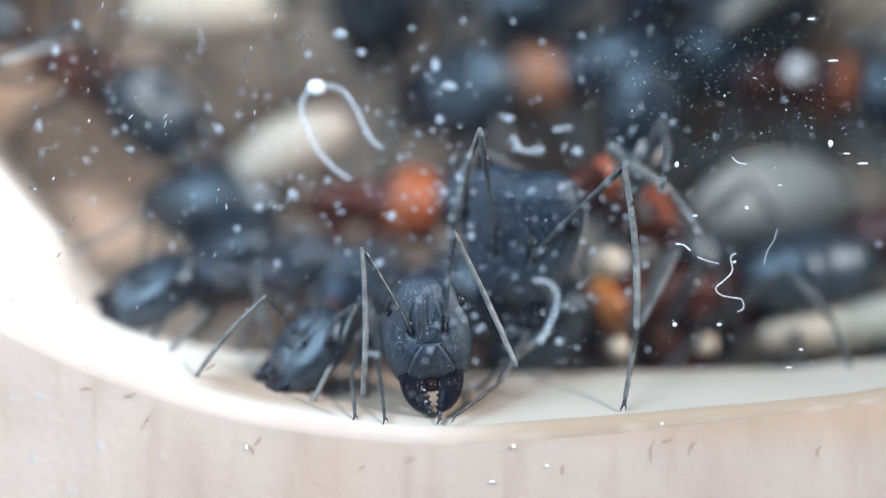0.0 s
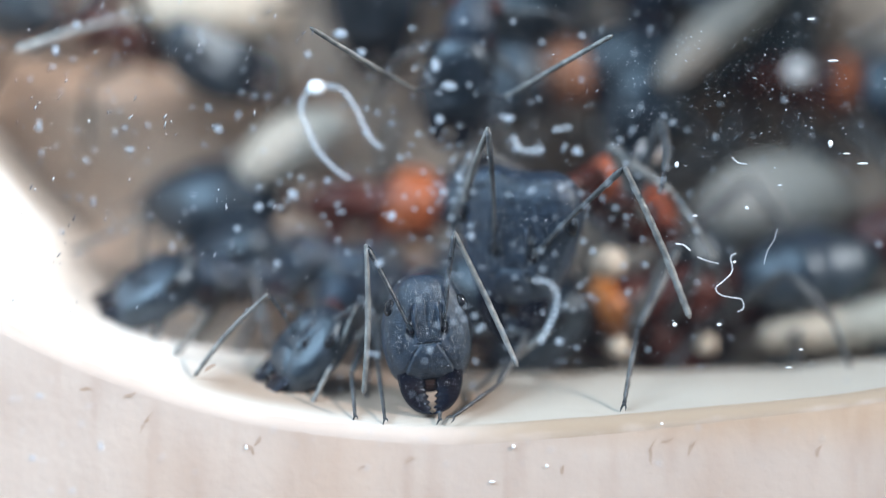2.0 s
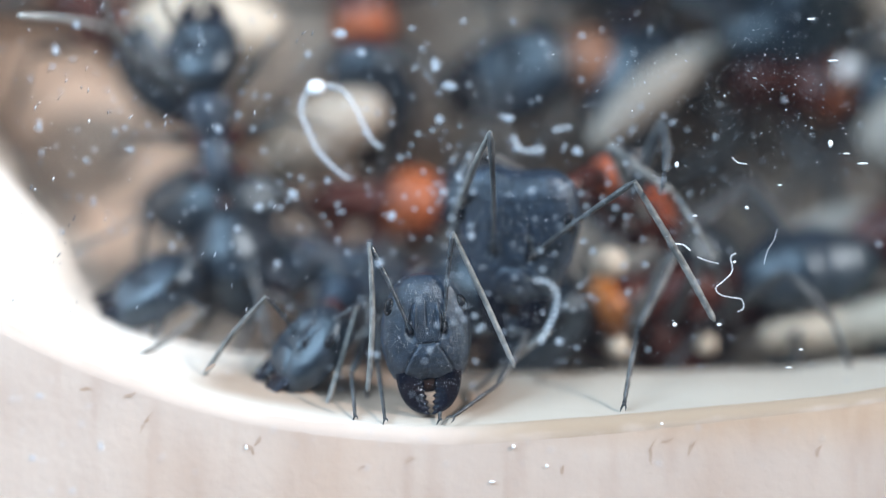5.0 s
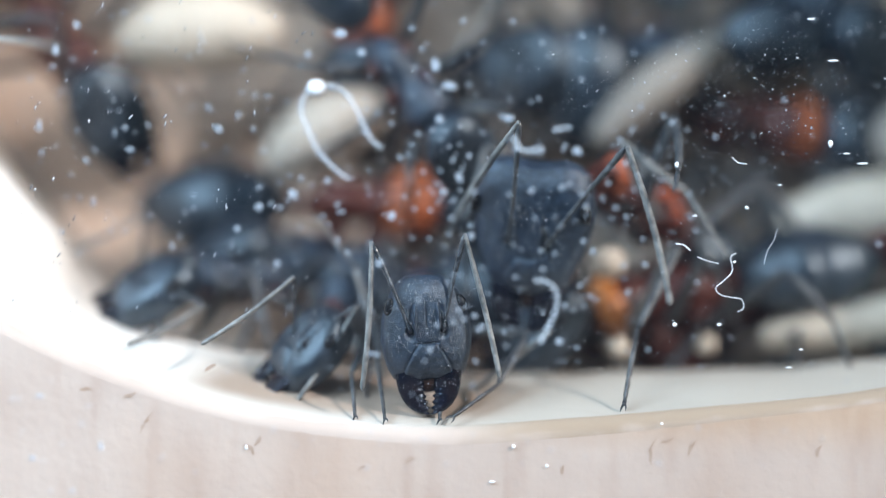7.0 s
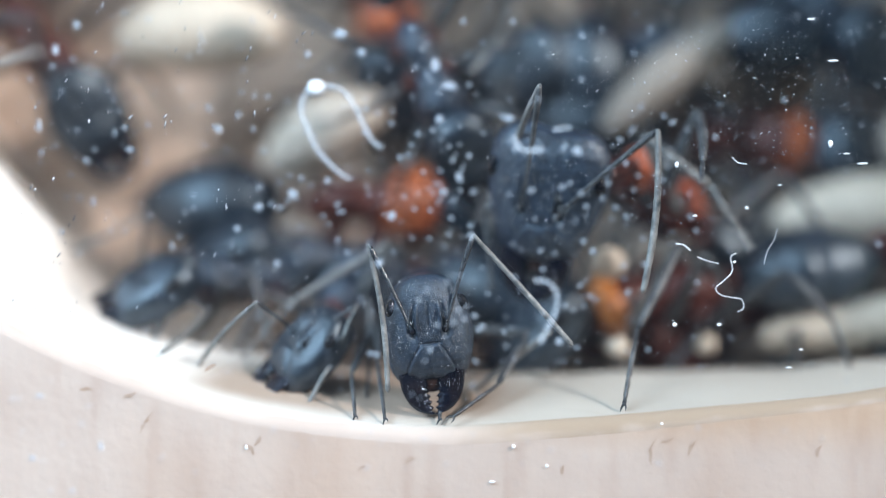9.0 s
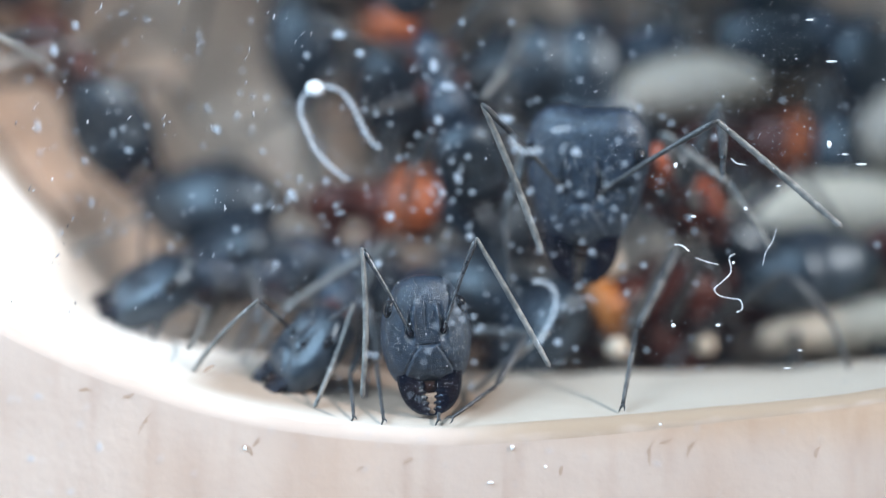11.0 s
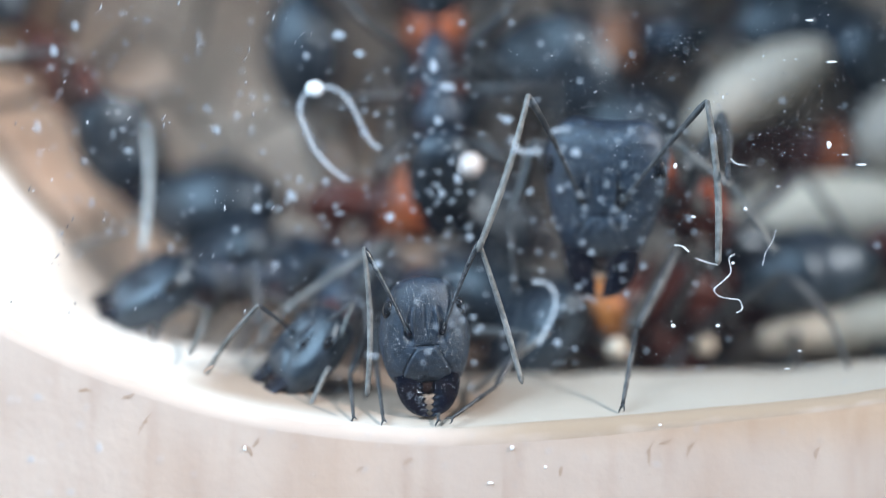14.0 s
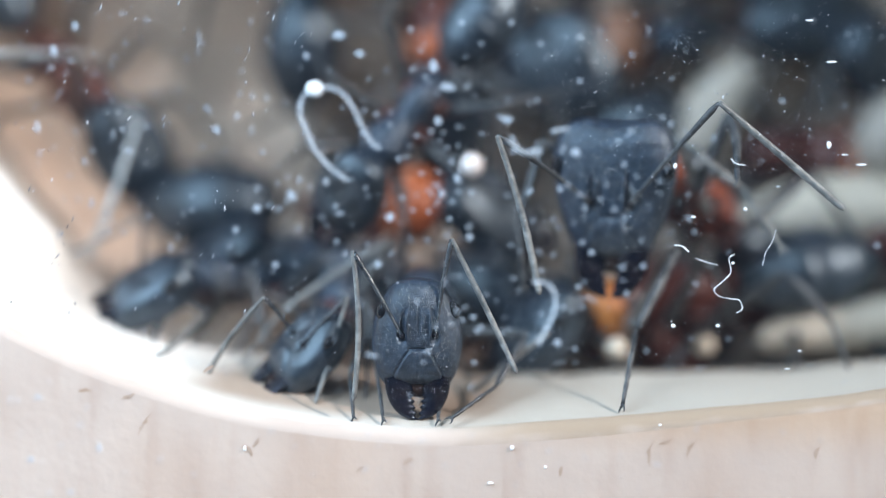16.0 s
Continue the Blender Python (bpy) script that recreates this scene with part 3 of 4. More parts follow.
# ---- marks, dust and fibres ----
def flake(rx, rz, seed, thick=0.03):
    """A thin uneven flake lying in the glass plane."""
    bm, rnd = bmesh.new(), random.Random(seed)
    k = 12
    ph = rnd.uniform(0, 6.28)
    ring = [(rx * (1 + 0.16 * math.sin(3 * a + ph)) * math.cos(a), rz * (1 + 0.12 * math.sin(2 * a - ph)) * math.sin(a)) for a in (2 * math.pi * i / k for i in range(k))]
    top = bm.verts.new((0, -thick, 0))
    low = [bm.verts.new((x, 0, z)) for x, z in ring]
    mid_ring = [bm.verts.new((x * 0.8, -thick * 0.7, z * 0.8)) for x, z in ring]
    for i in range(k):
        j = (i + 1) % k
        bm.faces.new((low[i], low[j], mid_ring[j], mid_ring[i]))
        bm.faces.new((mid_ring[i], mid_ring[j], top))
    bm.faces.new(low)
    return bm


def smear(bm, c, r, rnd):
    """A low uneven crumb pressed flat on the plaster."""
    ring = [bm.verts.new(c + Vector((r * rnd.uniform(0.7, 1.2) * math.cos(a), 0, r * rnd.uniform(0.7, 1.2) * math.sin(a)))) for a in (2 * math.pi * i / 8 for i in range(8))]
    tip = bm.verts.new(c + Vector((0, -0.003, 0)))
    for i in range(8):
        bm.faces.new((ring[i], ring[(i + 1) % 8], tip))


rnd = random.Random(11)
bm = bmesh.new()
for gx, gy, long, tilt in [(258, 748, 20, 60), (440, 797, 11, -50), (1158, 800, 22, 80), (1228, 793, 16, 60), (996, 832, 8, 80), (725, 815, 8, 30), (372, 652, 10, 30), (152, 690, 10, 0),
                           (1180, 780, 10, 20), (455, 780, 9, 60), (1450, 800, 9, 75), (228, 700, 12, 20), (640, 830, 7, 40)]:
    c, a = spot(gx, gy, 0.047), radians(tilt)
    way, side = Vector((math.cos(a), 0, math.sin(a))) * long * 0.02, Vector((-math.sin(a), 0, math.cos(a))) * long * 0.006
    bow = rnd.uniform(-1, 1.4)
    for k in range(9):
        u = k / 4 - 1
        smear(bm, c + way * u + side * (bow * (1 - u * u) + rnd.uniform(-0.3, 0.3)), rnd.uniform(0.045, 0.085) * (1.15 - 0.6 * abs(u)), rnd)
tagged(part("dirt_marks", bm, MARK), "short brown scratches on the plaster", "dirt", kind="stuff")

bm = bmesh.new()


def grain(bm, c, r, long, tilt):
    way = Vector((math.cos(tilt), 0, math.sin(tilt)))
    side = Vector((-way.z, 0, way.x))
    ring = [bm.verts.new(c + way * r * long * math.cos(a) + side * r * math.sin(a)) for a in (0, 1.05, 2.1, 3.14, 4.2, 5.24)]
    tip = bm.verts.new(c + Vector((0, -r * 0.8, 0)))
    for i in range(6):
        bm.faces.new((ring[i], ring[(i + 1) % 6], tip))
    bm.faces.new(ring[::-1])


for _ in range(460):   # fine dust on the inner face of the pane, thickest high on the pane
    gx, gy = rnd.uniform(0, 1568), rnd.uniform(0, 660)
    if rnd.random() < 0.45:
        gx, gy = rnd.gauss(1170, 190), rnd.gauss(190, 130)
    grain(bm, spot(gx, gy, 0) + Vector((0, -0.03, 0)), rnd.uniform(0.005, 0.010) * (2.0 if rnd.random() < 0.06 else 1), rnd.uniform(1, 2.6), rnd.uniform(0, 3.1))
for cx, cy, sx, sy, many in ((1220, 170, 200, 130, 2100), (860, 610, 300, 55, 1100), (400, 250, 260, 170, 200), (1150, 500, 240, 80, 420)):   # the finest dust
    for _ in range(many):
        grain(bm, spot(rnd.gauss(cx, sx), cy + sy * max(-2.2, min(1.8, rnd.gauss(0, 1) + rnd.uniform(-0.2, 0.2))) + rnd.uniform(-20, 20), 0) + Vector((0, -0.03, 0)), rnd.uniform(0.0045, 0.0095) * (2.2 if rnd.random() < 0.10 else 1) * (1.35 if cy < 200 else 1), rnd.uniform(1, 2.5), rnd.uniform(0, 3.1))
for _ in range(170):   # slanting splinters
    gx, gy = rnd.uniform(0, 560), rnd.uniform(0, 560)
    grain(bm, spot(gx, gy, 0) + Vector((0, -0.03, 0)), rnd.uniform(0.010, 0.026), rnd.uniform(2.0, 6.0), rnd.gauss(1.25, 0.22))
for _ in range(150):   # fine slanting dashes under the roof
    grain(bm, spot(rnd.uniform(1120, 1568), rnd.uniform(0, 340), 0) + Vector((0, -0.03, 0)), rnd.uniform(0.006, 0.012), rnd.uniform(2.5, 6.5), rnd.gauss(0.5, 0.35))
tagged(part("inner_dust", bm, POWDER), "fine white dust on the inside of the glass", "dust", kind="stuff")
bm = bmesh.new()
for _ in range(240):   # dust on the outer face
    gx, gy = rnd.uniform(0, 1568), rnd.uniform(0, 600)
    if gx < 560 and rnd.random() < 0.7:
        grain(bm, spot(gx, gy, 0) * (41 / 43) + Vector((0, -2.03, 0)), rnd.uniform(0.02, 0.05), rnd.uniform(1.8, 4.2), rnd.gauss(1.3, 0.25))
    else:
        grain(bm, spot(gx, gy, 0) * (41 / 43) + Vector((0, -2.03, 0)), rnd.uniform(0.02, 0.05), rnd.uniform(1, 1.4), rnd.uniform(0, 3))
for cx, cy, sx, sy, many in ((760, 330, 130, 120, 110), (1090, 300, 130, 130, 60), (900, 560, 120, 70, 40), (250, 200, 170, 130, 40)):   # round flecks
    for _ in range(many):
        grain(bm, spot(rnd.gauss(cx, sx), min(640, rnd.gauss(cy, sy)), 0) * (41 / 43) + Vector((0, -2.03, 0)), rnd.uniform(0.03, 0.085), rnd.uniform(1, 1.3), rnd.uniform(0, 3))
for _ in range(70):    # splinters over the plaster
    grain(bm, spot(rnd.uniform(0, 1568), rnd.uniform(640, 880), 0) * (41 / 43) + Vector((0, -2.03, 0)), rnd.uniform(0.012, 0.035), rnd.uniform(1.5, 5), rnd.gauss(0.9, 0.5))
tagged(part("outer_dust", bm, FILM), "white dust on the outside of the glass", "dust", kind="stuff")


def on_glass(gx, gy, inner=False):
    p = spot(gx, gy, 0)
    return p + Vector((0, -0.03, 0)) if inner else Vector((p.x * 41 / 43, -2.02, p.z * 41 / 43))


for i, (gx, gy, rx, rz) in enumerate([(672, 466, 8, 8), (834, 418, 7, 7), (458, 367, 8, 8), (518, 343, 10, 9), (580, 320, 6, 6), (386, 228, 7, 9), (640, 93, 9, 8), (603, 60, 13, 9),
                                      (545, 97, 6, 6), (98, 88, 6, 12), (136, 44, 6, 9), (69, 222, 4, 14), (230, 265, 8, 5), (778, 212, 8, 9), (900, 210, 12, 7), (693, 383, 9, 10),
                                      (770, 115, 9, 14), (785, 340, 7, 7), (812, 312, 7, 7), (1022, 268, 10, 10), (420, 405, 5, 7), (490, 467, 6, 6), (655, 626, 5, 5), (840, 560, 6, 5),
                                      (990, 605, 8, 8), (908, 38, 5, 5), (960, 75, 5, 5), (1030, 63, 6, 5), (820, 38, 5, 5), (1050, 445, 6, 6), (795, 152, 16, 9),
                                      (165, 358, 3, 10), (1112, 518, 5, 5), (70, 701, 9, 4), (144, 750, 4, 4), (178, 790, 5, 9), (57, 811, 8, 5), (128, 869, 6, 4)]):
    sp = part("dust_speck", flake(rx * 0.016, rz * 0.016, i), FILM, None, "", Matrix.Translation(on_glass(gx, gy)))
    tagged(sp, "small white speck stuck to the glass", "dust speck", "specks on the glass")
for i, (gx, gy, rx, rz) in enumerate([(1322, 368, 5, 5), (1194, 575, 6, 5), (1273, 575, 6, 4), (1230, 382, 7, 3), (1198, 292, 5, 8), (1470, 255, 6, 9), (1527, 290, 14, 3), (1300, 464, 4, 4),
                                      (436, 792, 4, 7), (909, 791, 5, 6), (968, 825, 4, 4), (871, 853, 8, 3), (1396, 651, 9, 2), (1418, 619, 6, 2), (1171, 750, 4, 3), (1498, 272, 9, 2), (1380, 328, 6, 2), (1474, 108, 14, 3), (1436, 34, 10, 3)]):
    sp = part("dust_speck", flake(rx * 0.014, rz * 0.014, 50 + i), FIBRE, None, "", Matrix.Translation(on_glass(gx, gy, True)))
    tagged(sp, "small bright splinter on the inside of the glass", "dust speck", "specks on the glass")


def fibre(label, points, r, inner=False, knot=None):
    bm = bmesh.new()
    line = bend([on_glass(x, y, inner) for x, y in points], 8)
    n = len(line)
    tube(bm, [p + Vector((0, -r * 0.4, 0)) for p in line], [r * (0.85 + 0.25 * noise.noise(p * 4)) for p in line], 8)
    thing = part("fibre", bm, FIBRE if inner else FILAMENT)
    tagged(thing, label, "fibre", "fibres on the glass")
    if knot:
        part("knot", ball((knot[2] * 0.02, 0.10, knot[3] * 0.02)), FIBRE, thing, "bright white knot", Matrix.Translation(on_glass(knot[0], knot[1]) + Vector((0, -0.05, 0))))


fibre("curled white fibre with a bright knot stuck to the glass", [(618, 318), (585, 292), (560, 262), (545, 228), (533, 196), (542, 166), (562, 154), (600, 157), (625, 184), (645, 225), (660, 250), (676, 262)], 0.10, knot=(560, 156, 15, 13))
fibre("short bent white fibre on the glass", [(908, 240), (915, 258), (932, 268), (962, 264)], 0.13)
fibre("short pale fibre on the glass", [(978, 232), (992, 228), (1010, 226)], 0.09)
fibre("pale hooked fibre on the glass", [(945, 497), (968, 499), (985, 518), (984, 548), (970, 580), (955, 608)], 0.10)
fibre("thin wavy white hair inside the glass", [(1303, 448), (1293, 456), (1296, 480), (1280, 498), (1267, 510), (1275, 522), (1296, 527), (1312, 530), (1316, 545), (1306, 552)], 0.017, True)
fibre("thin straight white hair inside the glass", [(1376, 405), (1370, 425), (1358, 445), (1352, 468)], 0.010, True)
fibre("thin white hair inside the glass", [(1196, 432), (1210, 434), (1222, 444)], 0.028, True)
fibre("fine white hair inside the glass", [(1234, 455), (1252, 462), (1273, 467)], 0.016, True)
fibre("short bent white hair inside the glass", [(1296, 279), (1306, 288), (1322, 291)], 0.022, True)


# ---- brood ----
def larva(label, a, b, r, skin=None):
    """A fat ribbed grub lying between two places."""
    bm = bmesh.new()
    a, b = Vector(a), Vector(b)
    side = (b - a).cross(Vector((0, 1, 0))).normalized()
    pts, rad = [], []
    for i in range(45):
        u = i / 44
        pts.append(a.lerp(b, u) + side * (0.22 * r * math.sin(math.pi * u)))
        rad.append(r * max(0.15, math.sin(math.pi * (0.05 + 0.9 * u)) ** 0.55) * (0.95 + 0.05 * abs(math.sin(u * 11 * math.pi))))
    c = a.lerp(b, 0.5)
    tube(bm, [p - c for p in pts], rad, 16)
    ob = part("larva", bm, skin or LARVA, None, "", Matrix.Translation(c))
    return tagged(ob, label, "larva", "brood in the nest")


LARVA_PLUMP = larva("plump grey-cream larva lying against the back wall", spot(1240, 365, 14), spot(1500, 335, 14), 2.4, LARVA_DIM)
larva("grey-cream larva beside the chamber wall", spot(1400, 425, 15.5), spot(1600, 395, 15), 1.1, LARVA_DIM)
# a likely ant limb, built as a grub; its dark colour stands for shade
LONG_BAR = larva("long limb-like bar upright on the back wall, colour darkened for shade", spot(1050, 258, 13), spot(1270, 80, 14), 1.15, LARVA_SHADED)
larva("small cream larva under the ants", spot(1070, 590, 10), spot(1105, 640, 10), 0.55)
larva("cream larva tucked against an orange hip", spot(1048, 475, 7.4), spot(1105, 470, 7.4), 0.7)
larva("small cream larva behind the ants", spot(380, 390, 14), spot(450, 400, 14), 0.8)
larva("small pale larva between the ants", spot(800, 400, 13), spot(850, 380, 13), 0.7)
larva("small cream larva between the legs", spot(880, 410, 15), spot(930, 395, 15), 0.8)
# grub shape added in place of a sunlit stretch of floor
larva("larva-shaped lump standing in for sunlit chamber floor", spot(1370, 590, 15), spot(1570, 585, 15), 0.9)
# added for a grey translucent disc, built as a grub
larva("small larva-shaped lump standing in for a round grey disc", spot(1232, 600, 9), spot(1256, 625, 9), 0.5)
larva("cream larva beside the red ant", spot(1085, 600, 7), spot(1090, 630, 7), 0.5)
# pale grub shape added where the far floor lies in sun
larva("large larva-shaped lump standing in for sunlit floor by the side wall", spot(1345, 600, 10), spot(1690, 560, 10), 1.15)
LARVA_SIDE = larva("large cream larva pushed in along the back wall", spot(1300, 395, 14), spot(1660, 375, 14), 1.75)
LARVA_TOP = larva("cream larva held high on the back wall", spot(1140, 180, 14.5), spot(1420, 180, 14.5), 1.6, LARVA_HAZED)
LARVA_HIGH = larva("large cream larva high on the back wall", spot(215, 78, 14), spot(500, 62, 14), 2.0)
LARVA_MID = larva("cream larva clinging to the back wall", spot(475, 300, 13.5), spot(680, 190, 13.5), 1.65, LARVA_HAZED)

# white balls added for out-of-focus highlights on the ants
GLINT = part("ant_egg", ball((0.46, 0.42, 0.48)), material("glint_white", (0.68, 0.61, 0.58), 0.3), None, "", Matrix.Translation(spot(1150, 271, 7)))
tagged(GLINT, "white ball standing in for a blurred highlight on an ant", "egg", "brood in the nest")
GLINT_HIGH = part("ant_egg", ball((0.62, 0.55, 0.62)), bpy.data.materials["glint_white"], None, "", Matrix.Translation(spot(1415, 132, 13)))
tagged(GLINT_HIGH, "white ball standing in for a blurred highlight, high on the back wall", "egg", "brood in the nest")

# ---- the ants in place ----
A = ant("black-headed ant facing the glass at the plaster rim", by_thorax(752, 520, 8.2, (0.03, -1, -0.12), (0, -0.12, 1), 1.07), head_at(753, 578, 1.5, 4, -2, 3),
        {("fore", -1): [spot(645, 600, 4), spot(622, 660, 2.5), spot(628, 736, 0.8)], ("fore", 1): [spot(935, 590, 4), spot(880, 682, 2), spot(803, 738, 0.5)],
         ("mid", -1): [spot(665, 570, 5), spot(668, 640, 3), spot(681, 741, 0.6)], ("mid", 1): [spot(800, 640, 4.5), spot(782, 680, 3), spot(778, 742, 0.7)]}, size=1.07, scape_len=3.3, lash_len=5.0, fine=True, shell=CUTICLE)
B = ant("large ant with a grey-black head and red thorax", by_thorax(1125, 355, 8.8, (-0.7, -0.9, 0.42), (0, 0.3, 1), 1.31), head_at(920, 434, 3.9, 18, 8, -16),
        {("mid", 1): [spot(1078, 255, 4.6), spot(1195, 345, 4.2), spot(1262, 450, 3.6)], ("fore", -1): [spot(838, 262, 5), spot(798, 400, 4.4), spot(806, 520, 4)]}, scape_len=3.9, lash_len=4.5, size=1.31, fine=True, outline=MAJOR, plate=GLOSSY, shell=RUST)
C = ant("small black ant with its head bent to the floor", by_thorax(630, 525, 9, (-0.45, -0.9, -0.15), (0, -0.1, 1), 0.95), frame_from((-0.55, -0.62, 0.55), (0.68, 0, 0.73), spot(552, 615, 3.4)), {("mid", -1): [spot(700, 428, 5.5), spot(500, 545, 5), spot(430, 628, 4.5)]}, size=0.95, shell=CUTICLE, scape_len=2.6, lash_len=4.4)
D = ant("dark ant half hidden beside the chamber wall", by_thorax(430, 490, 10, (-0.9, -0.4, -0.1), (0, -0.2, 1), 1.05), frame_from((-0.35, -0.55, 0.75), (0.90, 0.10, 0.42), spot(275, 512, 6.5)), size=1.05, shell=CUTICLE, scape_len=2.6, lash_len=3.6)
ant("ant with orange hips lying along the back wall", by_thorax(660, 360, 13.5, (1, 0.05, -0.08), (0, -0.75, 0.6), 1.43), size=1.43, plate=ORANGE, round_plate=(1.20, 1.15, 1.20))
H = ant("red ant crouching under the others on the floor", by_thorax(1155, 528, 9.4, (-1, -0.05, -0.30), (0, -0.45, 1), 1.35),
        legs={("fore", 1): [spot(1205, 430, 4.6), spot(1128, 585, 2.6), spot(1105, 714, 1.0)],
              ("mid", 1): [spot(1250, 450, 6), spot(1300, 560, 8), spot(1310, 600, 9)], ("hind", 1): [spot(1390, 480, 6), spot(1475, 570, 5.5), spot(1505, 650, 5)]}, size=1.35, plate=AMBER, round_plate=(1.08, 0.78, 1.06))
K = ant("black ant with an orange front plate on the upper back wall", by_thorax(1015, 140, 16, (-0.95, 0, -0.15), (0, -1, 0.1), 1.45), size=1.45, plate=HAZED_ORANGE, round_plate=(1.22, 1.12, 1.22), shell=CUTICLE)
L = ant("black ant lying across the upper back wall", by_thorax(1405, 140, 16, (1, 0.1, -0.12), (0.1, -1, 0.1), 1.45), size=1.45, plate=ORANGE)
ant("maroon ant lying behind the others", by_thorax(1500, 440, 14, (1, 0, 0.25), (0, -0.8, 0.6), 1.6), size=1.6, belly=RED)
N = ant("black ant crouching behind the others", by_thorax(600, 470, 11.5, (-1, 0, 0.05), (0, -0.6, 1), 1.35), size=1.35, shell=CUTICLE)
P = ant("black ant hanging from above on the back wall", by_thorax(1160, -90, 15, (0.05, 0, 1), (0, -1, 0.1), 1.4), size=1.4, shell=CUTICLE)
V = ant("black ant packed in under the roof", by_thorax(1180, -15, 16.5, (1, 0, 0.05), (0, -1, 0.1), 1.3), size=1.3, shell=CUTICLE)
M = ant("blue-black ant coming in along the side wall", by_head(270, 190, 13.5, (0.85, -0.2, -0.5), (0.2, -1, 0.4), 1.25), size=1.25,
        legs={("fore", -1): [spot(145, 40, 8.5), spot(30, 92, 8), spot(-60, 140, 8)]})
G = ant("grey-black ant walking about on the others", by_head(780, -60, 7, (-0.2, -0.1, -1), (0, -1, 0.1), 1.0), size=1.0, shell=CUTICLE)
ant("dark red ant packed in behind the others", by_thorax(915, 562, 12.5, (-1, 0, 0.03), (0, -0.5, 1), 1.3), size=1.3, belly=RED)
ant("maroon ant crouching low behind the others", by_thorax(1345, 556, 12.5, (1, 0, -0.03), (0, -0.5, 1), 1.25), size=1.25, belly=RED)
U = ant("dark ant hanging head up from the roof", by_thorax(545, -160, 15.5, (0.05, 0, 1), (0, -1, 0.1), 1.3), size=1.3)
for bone in [C["legs"]["mid", -1]] + list(C["legs"]["mid", -1].children):
    if not bone.name.startswith("hip"):
        bone.data.materials[0] = WHIP
for bone in [B["legs"]["mid", 1]] + list(B["legs"]["mid", 1].children) + [H["legs"]["fore", 1]]:
    if not bone.name.startswith("hip"):
        bone.data.materials[0] = WHIP
# lighter limb colour on the scapes paints the light they catch
for side in (-1, 1):
    B["horn"][side][0].data.materials[0] = LIMB
# this ant's whips get a lighter copy: reflected light put into the colour
for whip in (M["horn"][-1][1], M["horn"][1][1]):
    whip.data.materials[0] = LIT_WHIP
Q = ant("ant with an orange thorax high on the back wall", by_thorax(640, -200, 15.5, (0.1, 0, -1), (0, -1, 0.1), 1.4), size=1.4, plate=ORANGE)


# ---- movement ----
def reach(origin, gx, gy, length, near=True):
    """The place at that length from origin on the line of sight through a grid spot of the pane."""
    e = Vector((0, -EYE, 0))
    way = (spot(gx, gy, 5) - e).normalized()
    mid = (origin - e).dot(way)
    gap = length ** 2 - (origin - e - way * mid).length_squared
    root = math.sqrt(gap) if gap > 0 else 0
    p = e + way * (mid - root if near else mid + root)
    p = origin + (p - origin).normalized() * length
    if p.y < 0.35:   # stay behind the pane
        there = e + way * ((0.35 + EYE) / way.y)
        side = Vector((there.x - origin.x, 0, there.z - origin.z)).normalized()
        drop = origin.y - 0.35
        p = Vector((origin.x, 0.35, origin.z)) + side * math.sqrt(max(0.01, length ** 2 - drop ** 2))
        p = origin + (p - origin).normalized() * length
    return p


def feel(a, side, rows, heads=None):
    """Antenna keys: rows of seconds, elbow and tip on the pane's grid, then whether each reaches nearer; heads: the head's pose by second."""
    scape, lash = a["horn"][side]
    ks, kl = [], []
    for t, ex, ey, tx, ty, *sign in rows:
        h = heads[t] if heads else a["h"]
        s = h @ SOCKET[side]
        ne, nt_ = sign if sign else (True, True)
        elbow = reach(s, ex, ey, a["scape"] * a["size"], ne)
        tip = reach(elbow, tx, ty, a["lash"] * a["size"], nt_)
        inv = h.inverted()
        ks.append((t, metres(between(inv @ s, inv @ elbow))))
        kl.append((t, metres(between(inv @ elbow, inv @ tip))))
    walk(scape, ks)
    walk(lash, kl)


def plain(m):
    """A pose without its size, for keys."""
    return metres(Matrix.LocRotScale(m.translation, m.to_quaternion(), None))


def drift(thing, rows):
    walk(thing, [(t, plain(m)) for t, m in rows])


